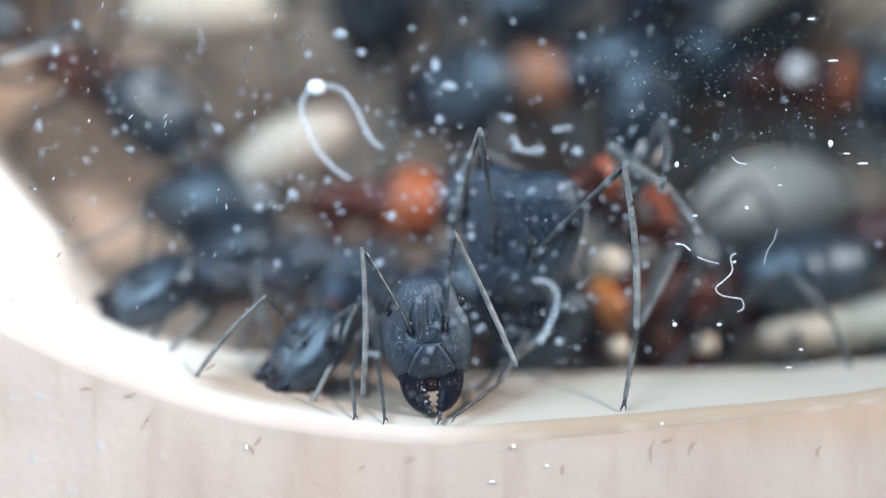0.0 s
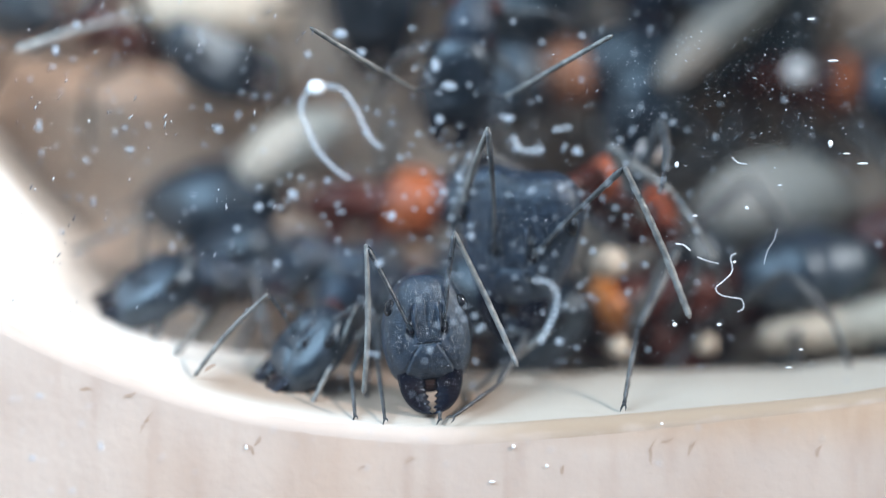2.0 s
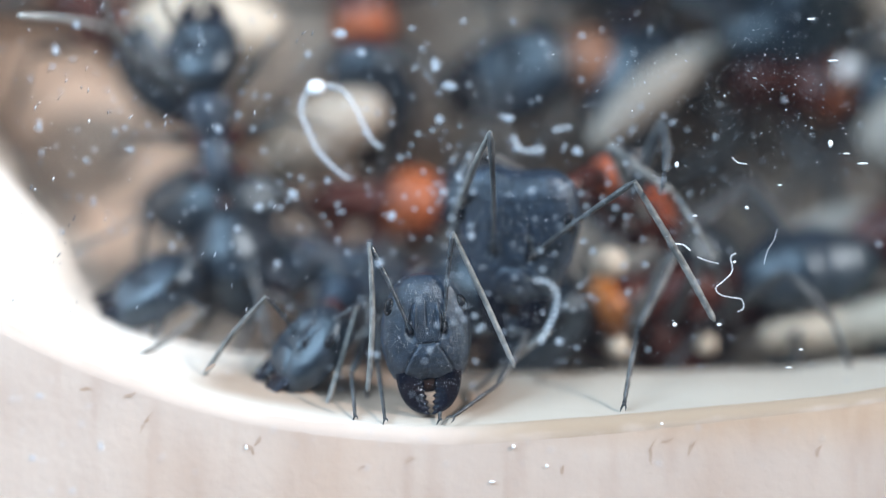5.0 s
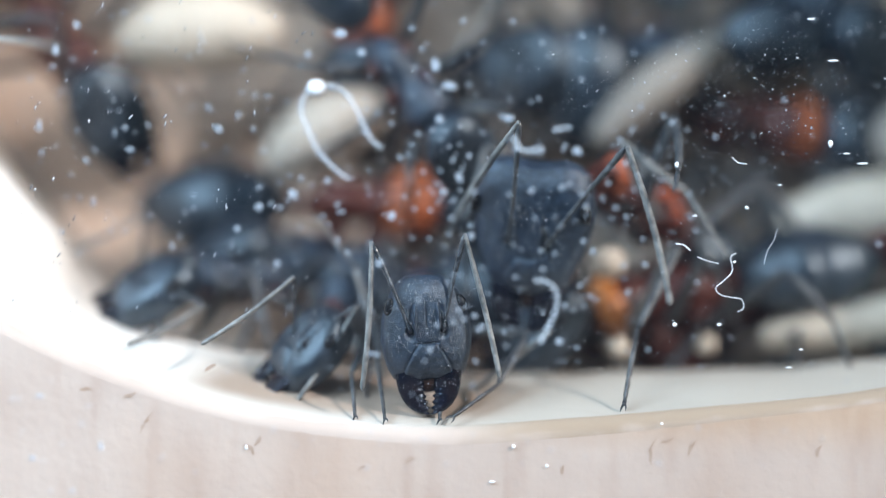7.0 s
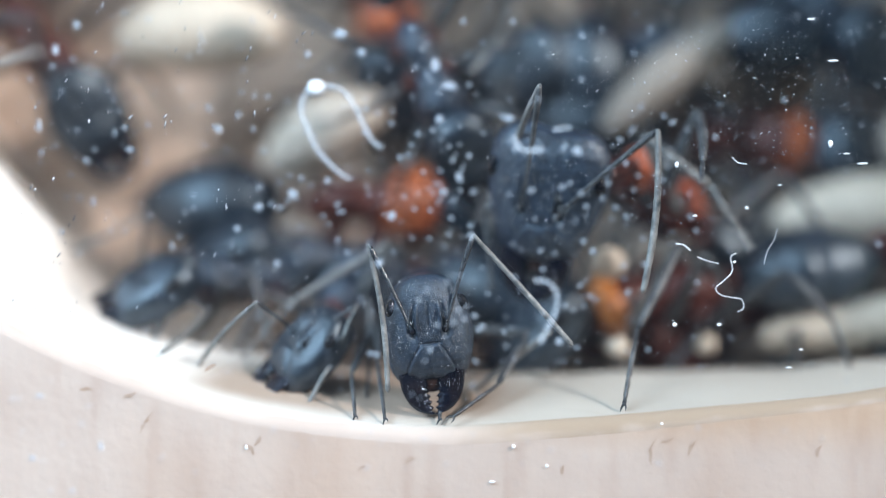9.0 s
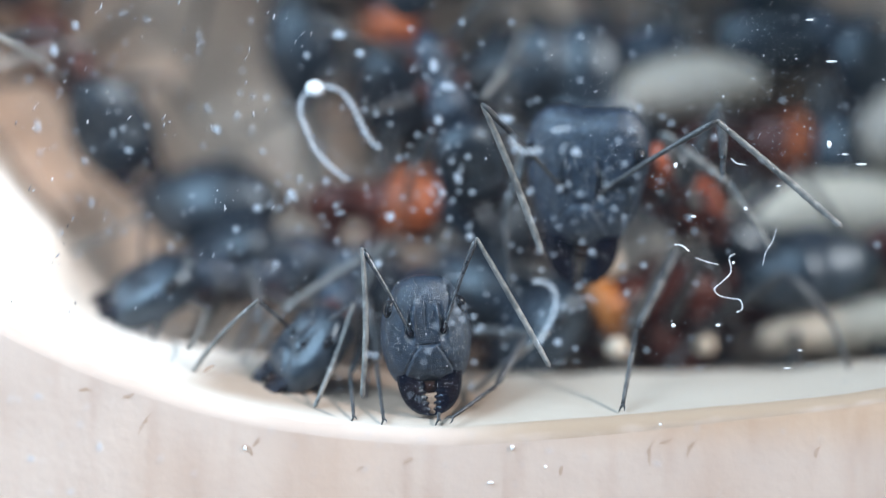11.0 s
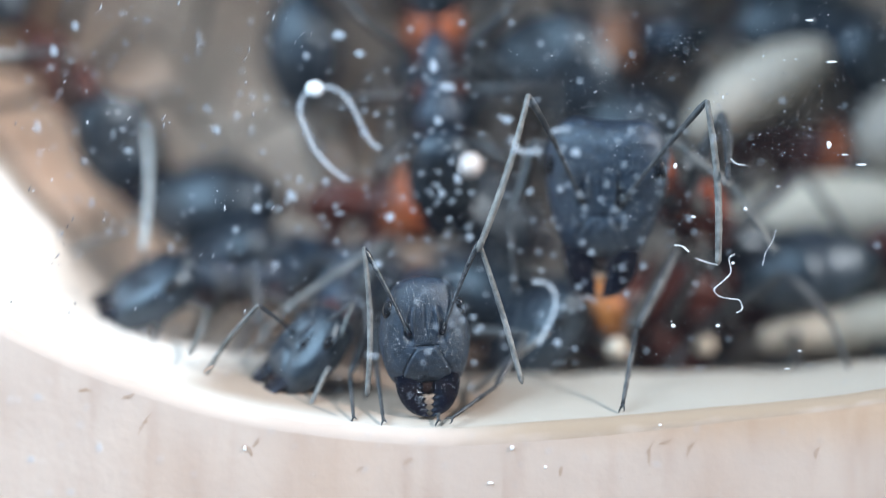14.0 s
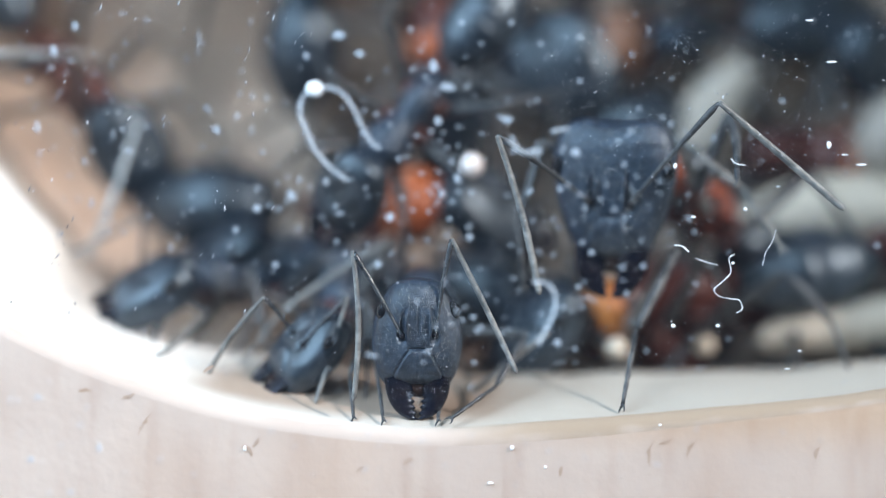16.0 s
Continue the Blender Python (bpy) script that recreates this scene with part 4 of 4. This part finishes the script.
def motions():
    # the ant at the rim: a nod of the head and both antennae
    size = Matrix.Scale(A["size"], 4)
    nods = [(0, 755, 578, -2), (7.0, 753, 578, 0), (9.0, 756, 578, -2), (12.5, 754, 580, -1), (14.5, 752, 581, 0), (16.0, 741, 585, 3)]
    poses = {t: head_at(gx, gy, 1.5, 4, roll - 3, 4) @ size for t, gx, gy, roll in nods}
    drift(A["head"], [(t, A["m"].inverted() @ m) for t, m in poses.items()])
    feel(A, -1, [(0, 655, 450, 633, 690), (1.5, 658, 445, 637, 690), (3.5, 660, 445, 638, 690), (6.3, 660, 430, 655, 700), (7.0, 660, 428, 637, 700),
                 (8.0, 668, 450, 660, 700), (9.0, 665, 448, 680, 735), (11.5, 655, 450, 632, 690), (12.5, 660, 450, 640, 690), (14.5, 658, 450, 650, 690), (16.0, 640, 450, 645, 725)])
    feel(A, 1, [(0, 808, 420, 917, 680), (1.5, 806, 425, 922, 680), (3.5, 805, 425, 920, 680), (6.3, 800, 420, 918, 676), (7.0, 818, 440, 888, 695),
                (8.0, 832, 440, 975, 688), (9.0, 838, 430, 1020, 640), (11.5, 842, 445, 980, 690), (12.5, 842, 450, 990, 620), (14.5, 842, 450, 915, 720), (16.0, 806, 422, 945, 672)])
    # the large ant: body, head and antennae
    size = Matrix.Scale(B["size"], 4)
    gait = [(0, 1125, 355), (4.2, 1125, 355), (7.0, 1145, 352), (8.0, 1168, 346), (9.0, 1182, 340), (11.3, 1220, 335), (12.5, 1236, 335), (14.5, 1220, 342), (16.0, 1236, 342)]
    body = {t: by_thorax(gx, gy, 8.8, (-0.7, -0.9, 0.42), (0, 0.3, 1), B["size"]) @ size for t, gx, gy in gait}
    drift(B["thing"], list(body.items()))
    nods = [(0, 920, 434, 18, 8, -16), (1.5, 920, 434, 18, 8, -16), (3.5, 920, 438, 18, 5, -16), (4.2, 921, 435, 18, 5, -16), (6.5, 926, 428, 18, 7, -16), (7.0, 943, 417, 18, 7, -16), (7.5, 961, 403, 18, 7, -16),
            (8.0, 962, 376, 18, 8, -16), (9.0, 966, 359, 18, 12, -16), (11.5, 1059, 323, 12, 4, -16), (12.5, 1085, 338, 12, 7, -16), (13.5, 1094, 346, 12, 4, -15), (14.5, 1058, 347, 12, 4, -16), (16.0, 1090, 348, 12, 3, -16)]

    def at_time(t):
        return (float(np.interp(t, [n[0] for n in nods], [n[i] for n in nods])) for i in range(1, 6))

    def skull_at(t):
        gx, gy, p, r, y = at_time(t)
        return head_at(gx, gy, 3.9, p, r, y) @ size

    local = []
    for t in [n[0] for n in nods]:
        gx, gy = (float(np.interp(t, [g[0] for g in gait], [g[i] for g in gait])) for i in (1, 2))
        b = by_thorax(gx, gy, 8.8, (-0.7, -0.9, 0.42), (0, 0.3, 1), B["size"]) @ size
        local.append((t, b.inverted() @ skull_at(t)))
    drift(B["head"], local)
    left = [(0, 850, 228, 815, 420, True, False), (1.5, 868, 225, 820, 420, True, False), (3.5, 842, 240, 800, 430, True, False), (6.3, 900, 262, 800, 410, True, False), (7.0, 915, 280, 800, 400, True, False),
            (8.0, 908, 172, 815, 400, True, False), (9.0, 955, 155, 900, 330, True, False), (11.3, 894, 215, 950, 465), (11.9, 974, 128, 863, 312), (12.2, 900, 238, 925, 425), (12.5, 948, 175, 890, 380, True, False),
            (12.8, 970, 162, 871, 445), (13.1, 920, 246, 960, 445), (13.4, 925, 232, 940, 445), (13.7, 922, 230, 851, 436), (14.0, 942, 168, 843, 464), (14.3, 976, 153, 870, 400, True, False), (14.9, 1000, 144, 900, 380, True, False),
            (15.2, 914, 243, 928, 415), (15.6, 891, 258, 878, 450), (16.0, 922, 262, 938, 445)]
    feel(B, -1, left, {r[0]: skull_at(r[0]) for r in left})
    right = [(0, 1088, 312, 1125, 560), (1.5, 1088, 310, 1150, 500), (2.1, 1090, 312, 1245, 540), (2.4, 1092, 312, 1283, 460), (3.0, 1095, 315, 1300, 490), (3.5, 1105, 320, 1390, 410), (3.7, 1105, 312, 1290, 498), (4.2, 1105, 300, 1268, 580),
             (6.3, 1145, 385, 1120, 560, True, False), (6.7, 1120, 331, 1130, 500), (7.0, 1100, 272, 1168, 470), (7.2, 1108, 245, 1300, 450), (7.4, 1120, 245, 1330, 350), (7.6, 1122, 240, 1296, 464), (8.0, 1128, 230, 1340, 450),
             (8.4, 1140, 290, 1152, 545), (8.8, 1185, 312, 1120, 555), (9.0, 1155, 238, 1135, 550), (9.2, 1160, 205, 1170, 500), (11.3, 1245, 240, 1400, 280), (11.5, 1232, 182, 1470, 250), (12.1, 1270, 200, 1430, 370), (12.5, 1278, 190, 1412, 310),
             (13.5, 1240, 210, 1400, 370), (14.0, 1240, 195, 1265, 310), (14.5, 1250, 228, 1238, 300, True, False), (15.0, 1228, 200, 1340, 390), (15.5, 1268, 205, 1400, 310), (16.0, 1255, 205, 1500, 372)]
    feel(B, 1, right, {r[0]: skull_at(r[0]) for r in right})
    # antennae of the two ants beside it
    feel(C, 1, [(0, 636, 535, 545, 728), (1.5, 637, 535, 545, 728), (3.5, 637, 535, 555, 730), (6.3, 635, 540, 580, 738), (7.0, 640, 535, 522, 716), (8.0, 642, 528, 597, 718),
                (9.0, 645, 530, 543, 720), (11.5, 640, 525, 560, 720), (12.5, 635, 530, 552, 732), (14.5, 635, 525, 545, 728), (16.0, 625, 515, 558, 720)])
    feel(C, -1, [(0, 470, 525, 345, 668, True, False), (3.5, 475, 520, 343, 666, True, False), (6.3, 468, 530, 366, 650, True, False), (7.0, 520, 490, 315, 640, True, False), (8.0, 465, 528, 325, 645, True, False), (9.0, 455, 535, 350, 648, True, False), (12.5, 462, 528, 337, 665, True, False),
                 (14.5, 460, 540, 365, 672, True, False), (16.0, 470, 525, 370, 660, True, False)])
    feel(D, 1, [(0, 370, 555, 262, 652), (1.5, 370, 555, 283, 656), (3.5, 370, 555, 265, 650), (7.0, 360, 540, 225, 610), (9.0, 370, 550, 285, 625), (12.5, 380, 550, 345, 610), (14.5, 380, 550, 330, 632), (16.0, 370, 555, 265, 640)])
    # a middle leg stretched out over its neighbour
    hip = Vector(STANCE["mid", -1][0]) * MM
    view = (C["m"].to_3x3().inverted() @ Vector((0, 1, 0))).normalized()
    walk(C["legs"]["mid", -1], [(t, Matrix.Translation(hip) @ Matrix.Rotation(radians(a), 4, view) @ Matrix.Translation(-hip)) for t, a in
                                [(0, 175), (6.3, 175), (7.0, 105), (7.5, 45), (8.0, 0), (16.0, -3)]])
    # ants on the back wall that shift about
    up = (0, -1, 0.1)
    drift(K["thing"], [(t, by_thorax(gx + 60, gy, 16, (-0.95, 0, -0.15), up, 1.45)) for t, gx, gy in [(0, 960, 130), (2.0, 1010, 120), (6.5, 1060, 95), (13.0, 1052, 90), (14.5, 1112, 66), (16.0, 1110, 68)]])
    drift(L["thing"], [(t, by_thorax(gx - 75, gy, 16, (1, 0.1, -0.12), (0.1, -1, 0.1), 1.45)) for t, gx, gy in [(0, 1480, 140), (4.2, 1485, 140), (7.0, 1420, 220), (9.0, 1400, 245), (13.0, 1410, 240), (14.5, 1490, 265), (16.0, 1500, 270)]])
    drift(P["thing"], [(t, by_thorax(gx, gy, 15, (0.05, 0, 1), up, 1.4)) for t, gx, gy in [(0, 1160, -90), (4.2, 1160, -90), (6.3, 1065, -125), (16.0, 1050, -130)]])
    drift(V["thing"], [(t, by_thorax(gx, gy, 16.5, (fx, 0, fz), up, 1.3)) for t, gx, gy, fx, fz in [(0, 1180, -15, 1, 0.05), (4.2, 1200, -20, 1, 0.05), (6.3, 1395, -30, 0.8, -0.6), (9.2, 1400, -20, 0.8, -0.6), (11.3, 1395, 15, 0.8, -0.55), (16.0, 1400, 10, 0.8, -0.5)]])
    drift(Q["thing"], [(t, by_thorax(gx, gy - 40, 15.5, (0.1, 0, -1), up, 1.4)) for t, gx, gy in [(0, 640, -160), (3.4, 640, -120), (4.2, 640, 20), (6.3, 630, 5), (8.0, 645, 20), (9.2, 680, 5), (11.5, 690, 20), (12.5, 750, 30), (14.5, 762, 20), (16.0, 768, 50)]])
    drift(U["thing"], [(t, by_thorax(545, gy, 15.5, (0.05, 0, 1), up, 1.3)) for t, gy in [(0, -430), (9.2, -420), (11.3, -165), (16.0, -168)]])
    drift(M["thing"], [(t, by_head(gx, gy, 13.5, (fx, -0.2, fz), (0.2, -1, 0.4), 1.25)) for t, gx, gy, fx, fz in
                       [(0, 265, 195, 0.85, -0.5), (1.0, 350, 115, 0.95, -0.3), (2.0, 370, 95, 0.95, -0.3), (3.0, 370, 100, 0.9, -0.4), (4.2, 330, 80, 0.85, -0.5), (6.5, 200, 195, 0.6, -0.8), (8.0, 172, 195, 0.6, -0.8),
                        (9.0, 150, 195, 0.6, -0.8), (11.5, 200, 225, 0.6, -0.8), (13.0, 200, 240, 0.6, -0.8), (14.5, 212, 250, 0.65, -0.75), (16.0, 225, 255, 0.65, -0.75)]])
    seat = {}
    for t, gx, gy, fx, fz in [(0, 265, 195, 0.85, -0.5), (1.5, 360, 105, 0.95, -0.3), (3.0, 370, 100, 0.9, -0.4), (4.2, 330, 80, 0.85, -0.5), (6.5, 200, 195, 0.6, -0.8), (9.0, 150, 195, 0.6, -0.8), (11.5, 200, 225, 0.6, -0.8),
                              (13.0, 200, 240, 0.6, -0.8), (14.5, 212, 250, 0.65, -0.75), (16.0, 225, 255, 0.65, -0.75)]:
        seat[t] = by_head(gx, gy, 13.5, (fx, -0.2, fz), (0.2, -1, 0.4), 1.25) @ Matrix.Scale(1.25, 4) @ HEAD_REST
    feel(M, -1, [(0, 140, 45, 0, 110, True, True), (1.5, 235, 40, 20, 100, True, True), (3.0, 235, 12, 20, 60, True, True), (4.2, 250, 20, 60, 30, True, True), (6.5, 110, 90, 0, 60, True, True), (9.0, 70, 90, -60, 130, True, True), (11.5, 110, 150, 0, 60, True, True), (13.0, 160, 185, 70, 330, True, True), (14.5, 285, 225, 300, 460, True, True), (16.0, 247, 212, 150, 480, True, True)], seat)
    feel(M, 1, [(0, 360, 140, 420, 260, False, False), (1.5, 450, 60, 520, 180, False, False), (4.2, 420, 30, 480, 150, False, False), (6.5, 290, 140, 350, 250, False, False), (9.0, 230, 140, 300, 250, False, False), (11.5, 140, 62, -40, 92), (13.0, 132, 62, -40, 92), (16.0, 140, 52, -40, 92)], seat)
    # the walker: in from above, off along the wall, back over the others, then behind them
    stroll = [(0, 900, -330, 7, -0.2, -0.1, -1), (0.6, 890, -120, 7, -0.2, -0.1, -1), (1.0, 872, 30, 7, -0.2, -0.1, -1), (1.5, 835, 85, 7, -0.2, -0.1, -1), (2.0, 812, 140, 7, -0.2, -0.1, -1), (2.4, 750, 92, 7, -0.5, -0.1, -0.8),
              (3.0, 728, 165, 6.5, -0.8, 0, -0.6), (3.5, 570, 190, 6.5, -0.9, 0, -0.4), (4.0, 385, 228, 7, -0.9, 0, -0.45), (4.2, 300, 235, 7.5, -1, 0, -0.2), (4.9, 330, 120, 8, -0.3, 0, 0.7), (5.5, 470, 60, 7, 0.9, -0.1, 0.1), (6.0, 620, 200, 5, 0.6, -0.2, -0.8),
              (6.3, 720, 300, 4.2, 0.5, -0.2, -0.85), (6.5, 768, 295, 5, 0.6, -0.1, -0.8), (6.7, 805, 300, 6.5, 0.6, 0, -0.8), (7.0, 815, 270, 7.5, 0.6, 0.1, -0.8), (8.0, 830, 260, 8, 0.5, 0.1, -0.85), (9.2, 820, 265, 8, 0.4, 0.1, -0.9),
              (11.5, 830, 290, 8, 0.3, 0, -1), (13.0, 800, 290, 8, 0.1, 0, -1), (14.5, 775, 310, 7, 0, 0, -1), (15.2, 750, 310, 7, -0.3, 0, -0.95), (16.0, 625, 335, 7, -0.6, 0, -0.8)]
    path = {t: by_head(gx, gy, d, (fx, fy, fz), (0, -1, 0.15), 1.0) for t, gx, gy, d, fx, fy, fz in stroll}
    drift(G["thing"], list(path.items()))
    seat = {t: m @ HEAD_REST for t, m in path.items()}
    feel(G, 1, [(0, 1000, -300, 1000, -200), (1.0, 960, -40, 1000, 60), (1.5, 930, 60, 960, 190), (2.0, 895, 172, 990, 110), (2.4, 850, 100, 1010, 110), (3.0, 800, 150, 990, 40), (3.5, 700, 170, 930, 5), (4.2, 380, 120, 300, 30), (4.9, 240, 60, 200, -40), (5.5, 520, 140, 640, 230),
                (6.3, 790, 225, 800, 380), (7.0, 870, 220, 830, 330, False, False), (9.2, 850, 180, 800, 330, False, False), (11.5, 870, 230, 850, 380, False, False), (14.5, 850, 250, 840, 380, False, False), (16.0, 690, 260, 740, 190, False, False)], seat)
    feel(G, -1, [(0, 790, -300, 740, -200), (1.0, 770, -20, 660, 20), (1.5, 745, 60, 620, 30), (2.0, 735, 160, 630, 90), (2.4, 690, 90, 590, 40), (3.0, 640, 120, 540, 40), (3.5, 500, 250, 420, 190), (4.2, 250, 290, 420, 350), (4.9, 230, 180, 150, 120), (5.5, 540, 20, 660, -10),
                 (6.3, 545, 340, 705, 372), (7.0, 730, 330, 720, 420, False, False), (9.2, 740, 330, 760, 420, False, False), (11.5, 740, 300, 720, 420, False, False), (14.5, 700, 280, 690, 400, False, False), (16.0, 540, 300, 500, 420, False, False)], seat)
    seat = {t: by_thorax(gx + 60, gy, 16, (-0.95, 0, -0.15), up, 1.45) @ Matrix.Scale(1.45, 4) @ HEAD_REST for t, gx, gy in [(0, 960, 130), (2.0, 1010, 120), (6.5, 1060, 95), (13.0, 1052, 90), (14.5, 1112, 66), (16.0, 1110, 68)]}
    feel(K, 1, [(0, 800, -20, 720, -60, False, False), (2.0, 820, -20, 740, -80, False, False), (6.5, 885, -30, 803, 72, True, True), (13.0, 940, 60, 866, 192, True, True), (14.5, 950, 20, 890, -60, False, False), (16.0, 940, 0, 880, -60, False, False)], seat)
    # the highlight stand-ins on the move
    drift(GLINT, [(t, Matrix.Translation(spot(gx, gy, d))) for t, gx, gy, d in [(0, 1150, 271, 7), (4.2, 1150, 270, 7), (6.3, 1060, 330, 8.5), (13.3, 1060, 330, 8.5), (13.9, 836, 291, 5.5), (16.0, 838, 291, 5.5)]])
    drift(GLINT_HIGH, [(t, Matrix.Translation(spot(gx, gy, 13))) for t, gx, gy in [(0, 1415, 125), (2.5, 1415, 130), (4.2, 1410, 153), (6.3, 1700, 60), (16.0, 1700, 60)]])
    rest = LARVA_SIDE.matrix_basis.copy()
    walk(LARVA_SIDE, [(t, Matrix.Translation((x * MM, 0, 0)) @ rest) for t, x in [(0, 9.0), (4.2, 9.0), (6.3, 2.6), (9.2, 1.8), (11.3, 0), (16.0, 0.4)]])
    rest = LARVA_PLUMP.matrix_basis.copy()
    walk(LARVA_PLUMP, [(t, Matrix.Translation((x * MM, 0, z * MM)) @ rest) for t, x, z in [(0, 0, -0.7), (2.0, 0.1, -0.7), (2.6, 1.3, -1.4), (3.4, 4.8, 0.8), (4.2, 6.8, 2.8), (6.3, 8.2, 2.6), (9.2, 8.8, 2.6), (11.3, 7.6, 3.0), (16.0, 7.4, 2.6)]])
    rest = LONG_BAR.matrix_basis.copy()
    walk(LONG_BAR, [(t, Matrix.Translation((x * MM, 0, z * MM)) @ rest) for t, x, z in [(0, 6.0, 5.5), (1.2, 3.6, 3.2), (2.5, 2.6, 2.4), (4.0, 0, 0), (9.2, 0.6, 0.8), (11.3, 5.5, 7.5), (16.0, 6.0, 8.0)]])
    turns = [(0, 1280, -260, 15.5, 0), (9.2, 1280, -260, 15.5, 0), (11.3, 1215, 190, 15.5, -8), (13.0, 1255, 165, 15.5, -10), (13.6, 1300, 175, 15, -12), (14.0, 1345, 165, 13.5, -32), (14.5, 1325, 185, 13.5, -34), (15.0, 1275, 225, 15, -60), (16.0, 1260, 230, 15.5, -60)]
    drift(LARVA_TOP, [(t, Matrix.Translation(spot(gx, gy, d)) @ Matrix.Rotation(radians(a), 4, "Y")) for t, gx, gy, d, a in turns])
    # larvae that are carried off
    for grub, up_by, start in ((LARVA_HIGH, 7.0, (0.5, 0, 1.1)), (LARVA_MID, 9.0, (-1.6, 0, -0.9))):
        rest = grub.matrix_basis.copy()
        first = Matrix.Translation(Vector(start) * MM) @ rest
        away = Matrix.Translation((0.002, 0.0, up_by * MM)) @ rest
        walk(grub, [(0, first), (1.5, first), (4.2, rest), (9.2, rest), (11.3, away), (16.0, away)])


motions()
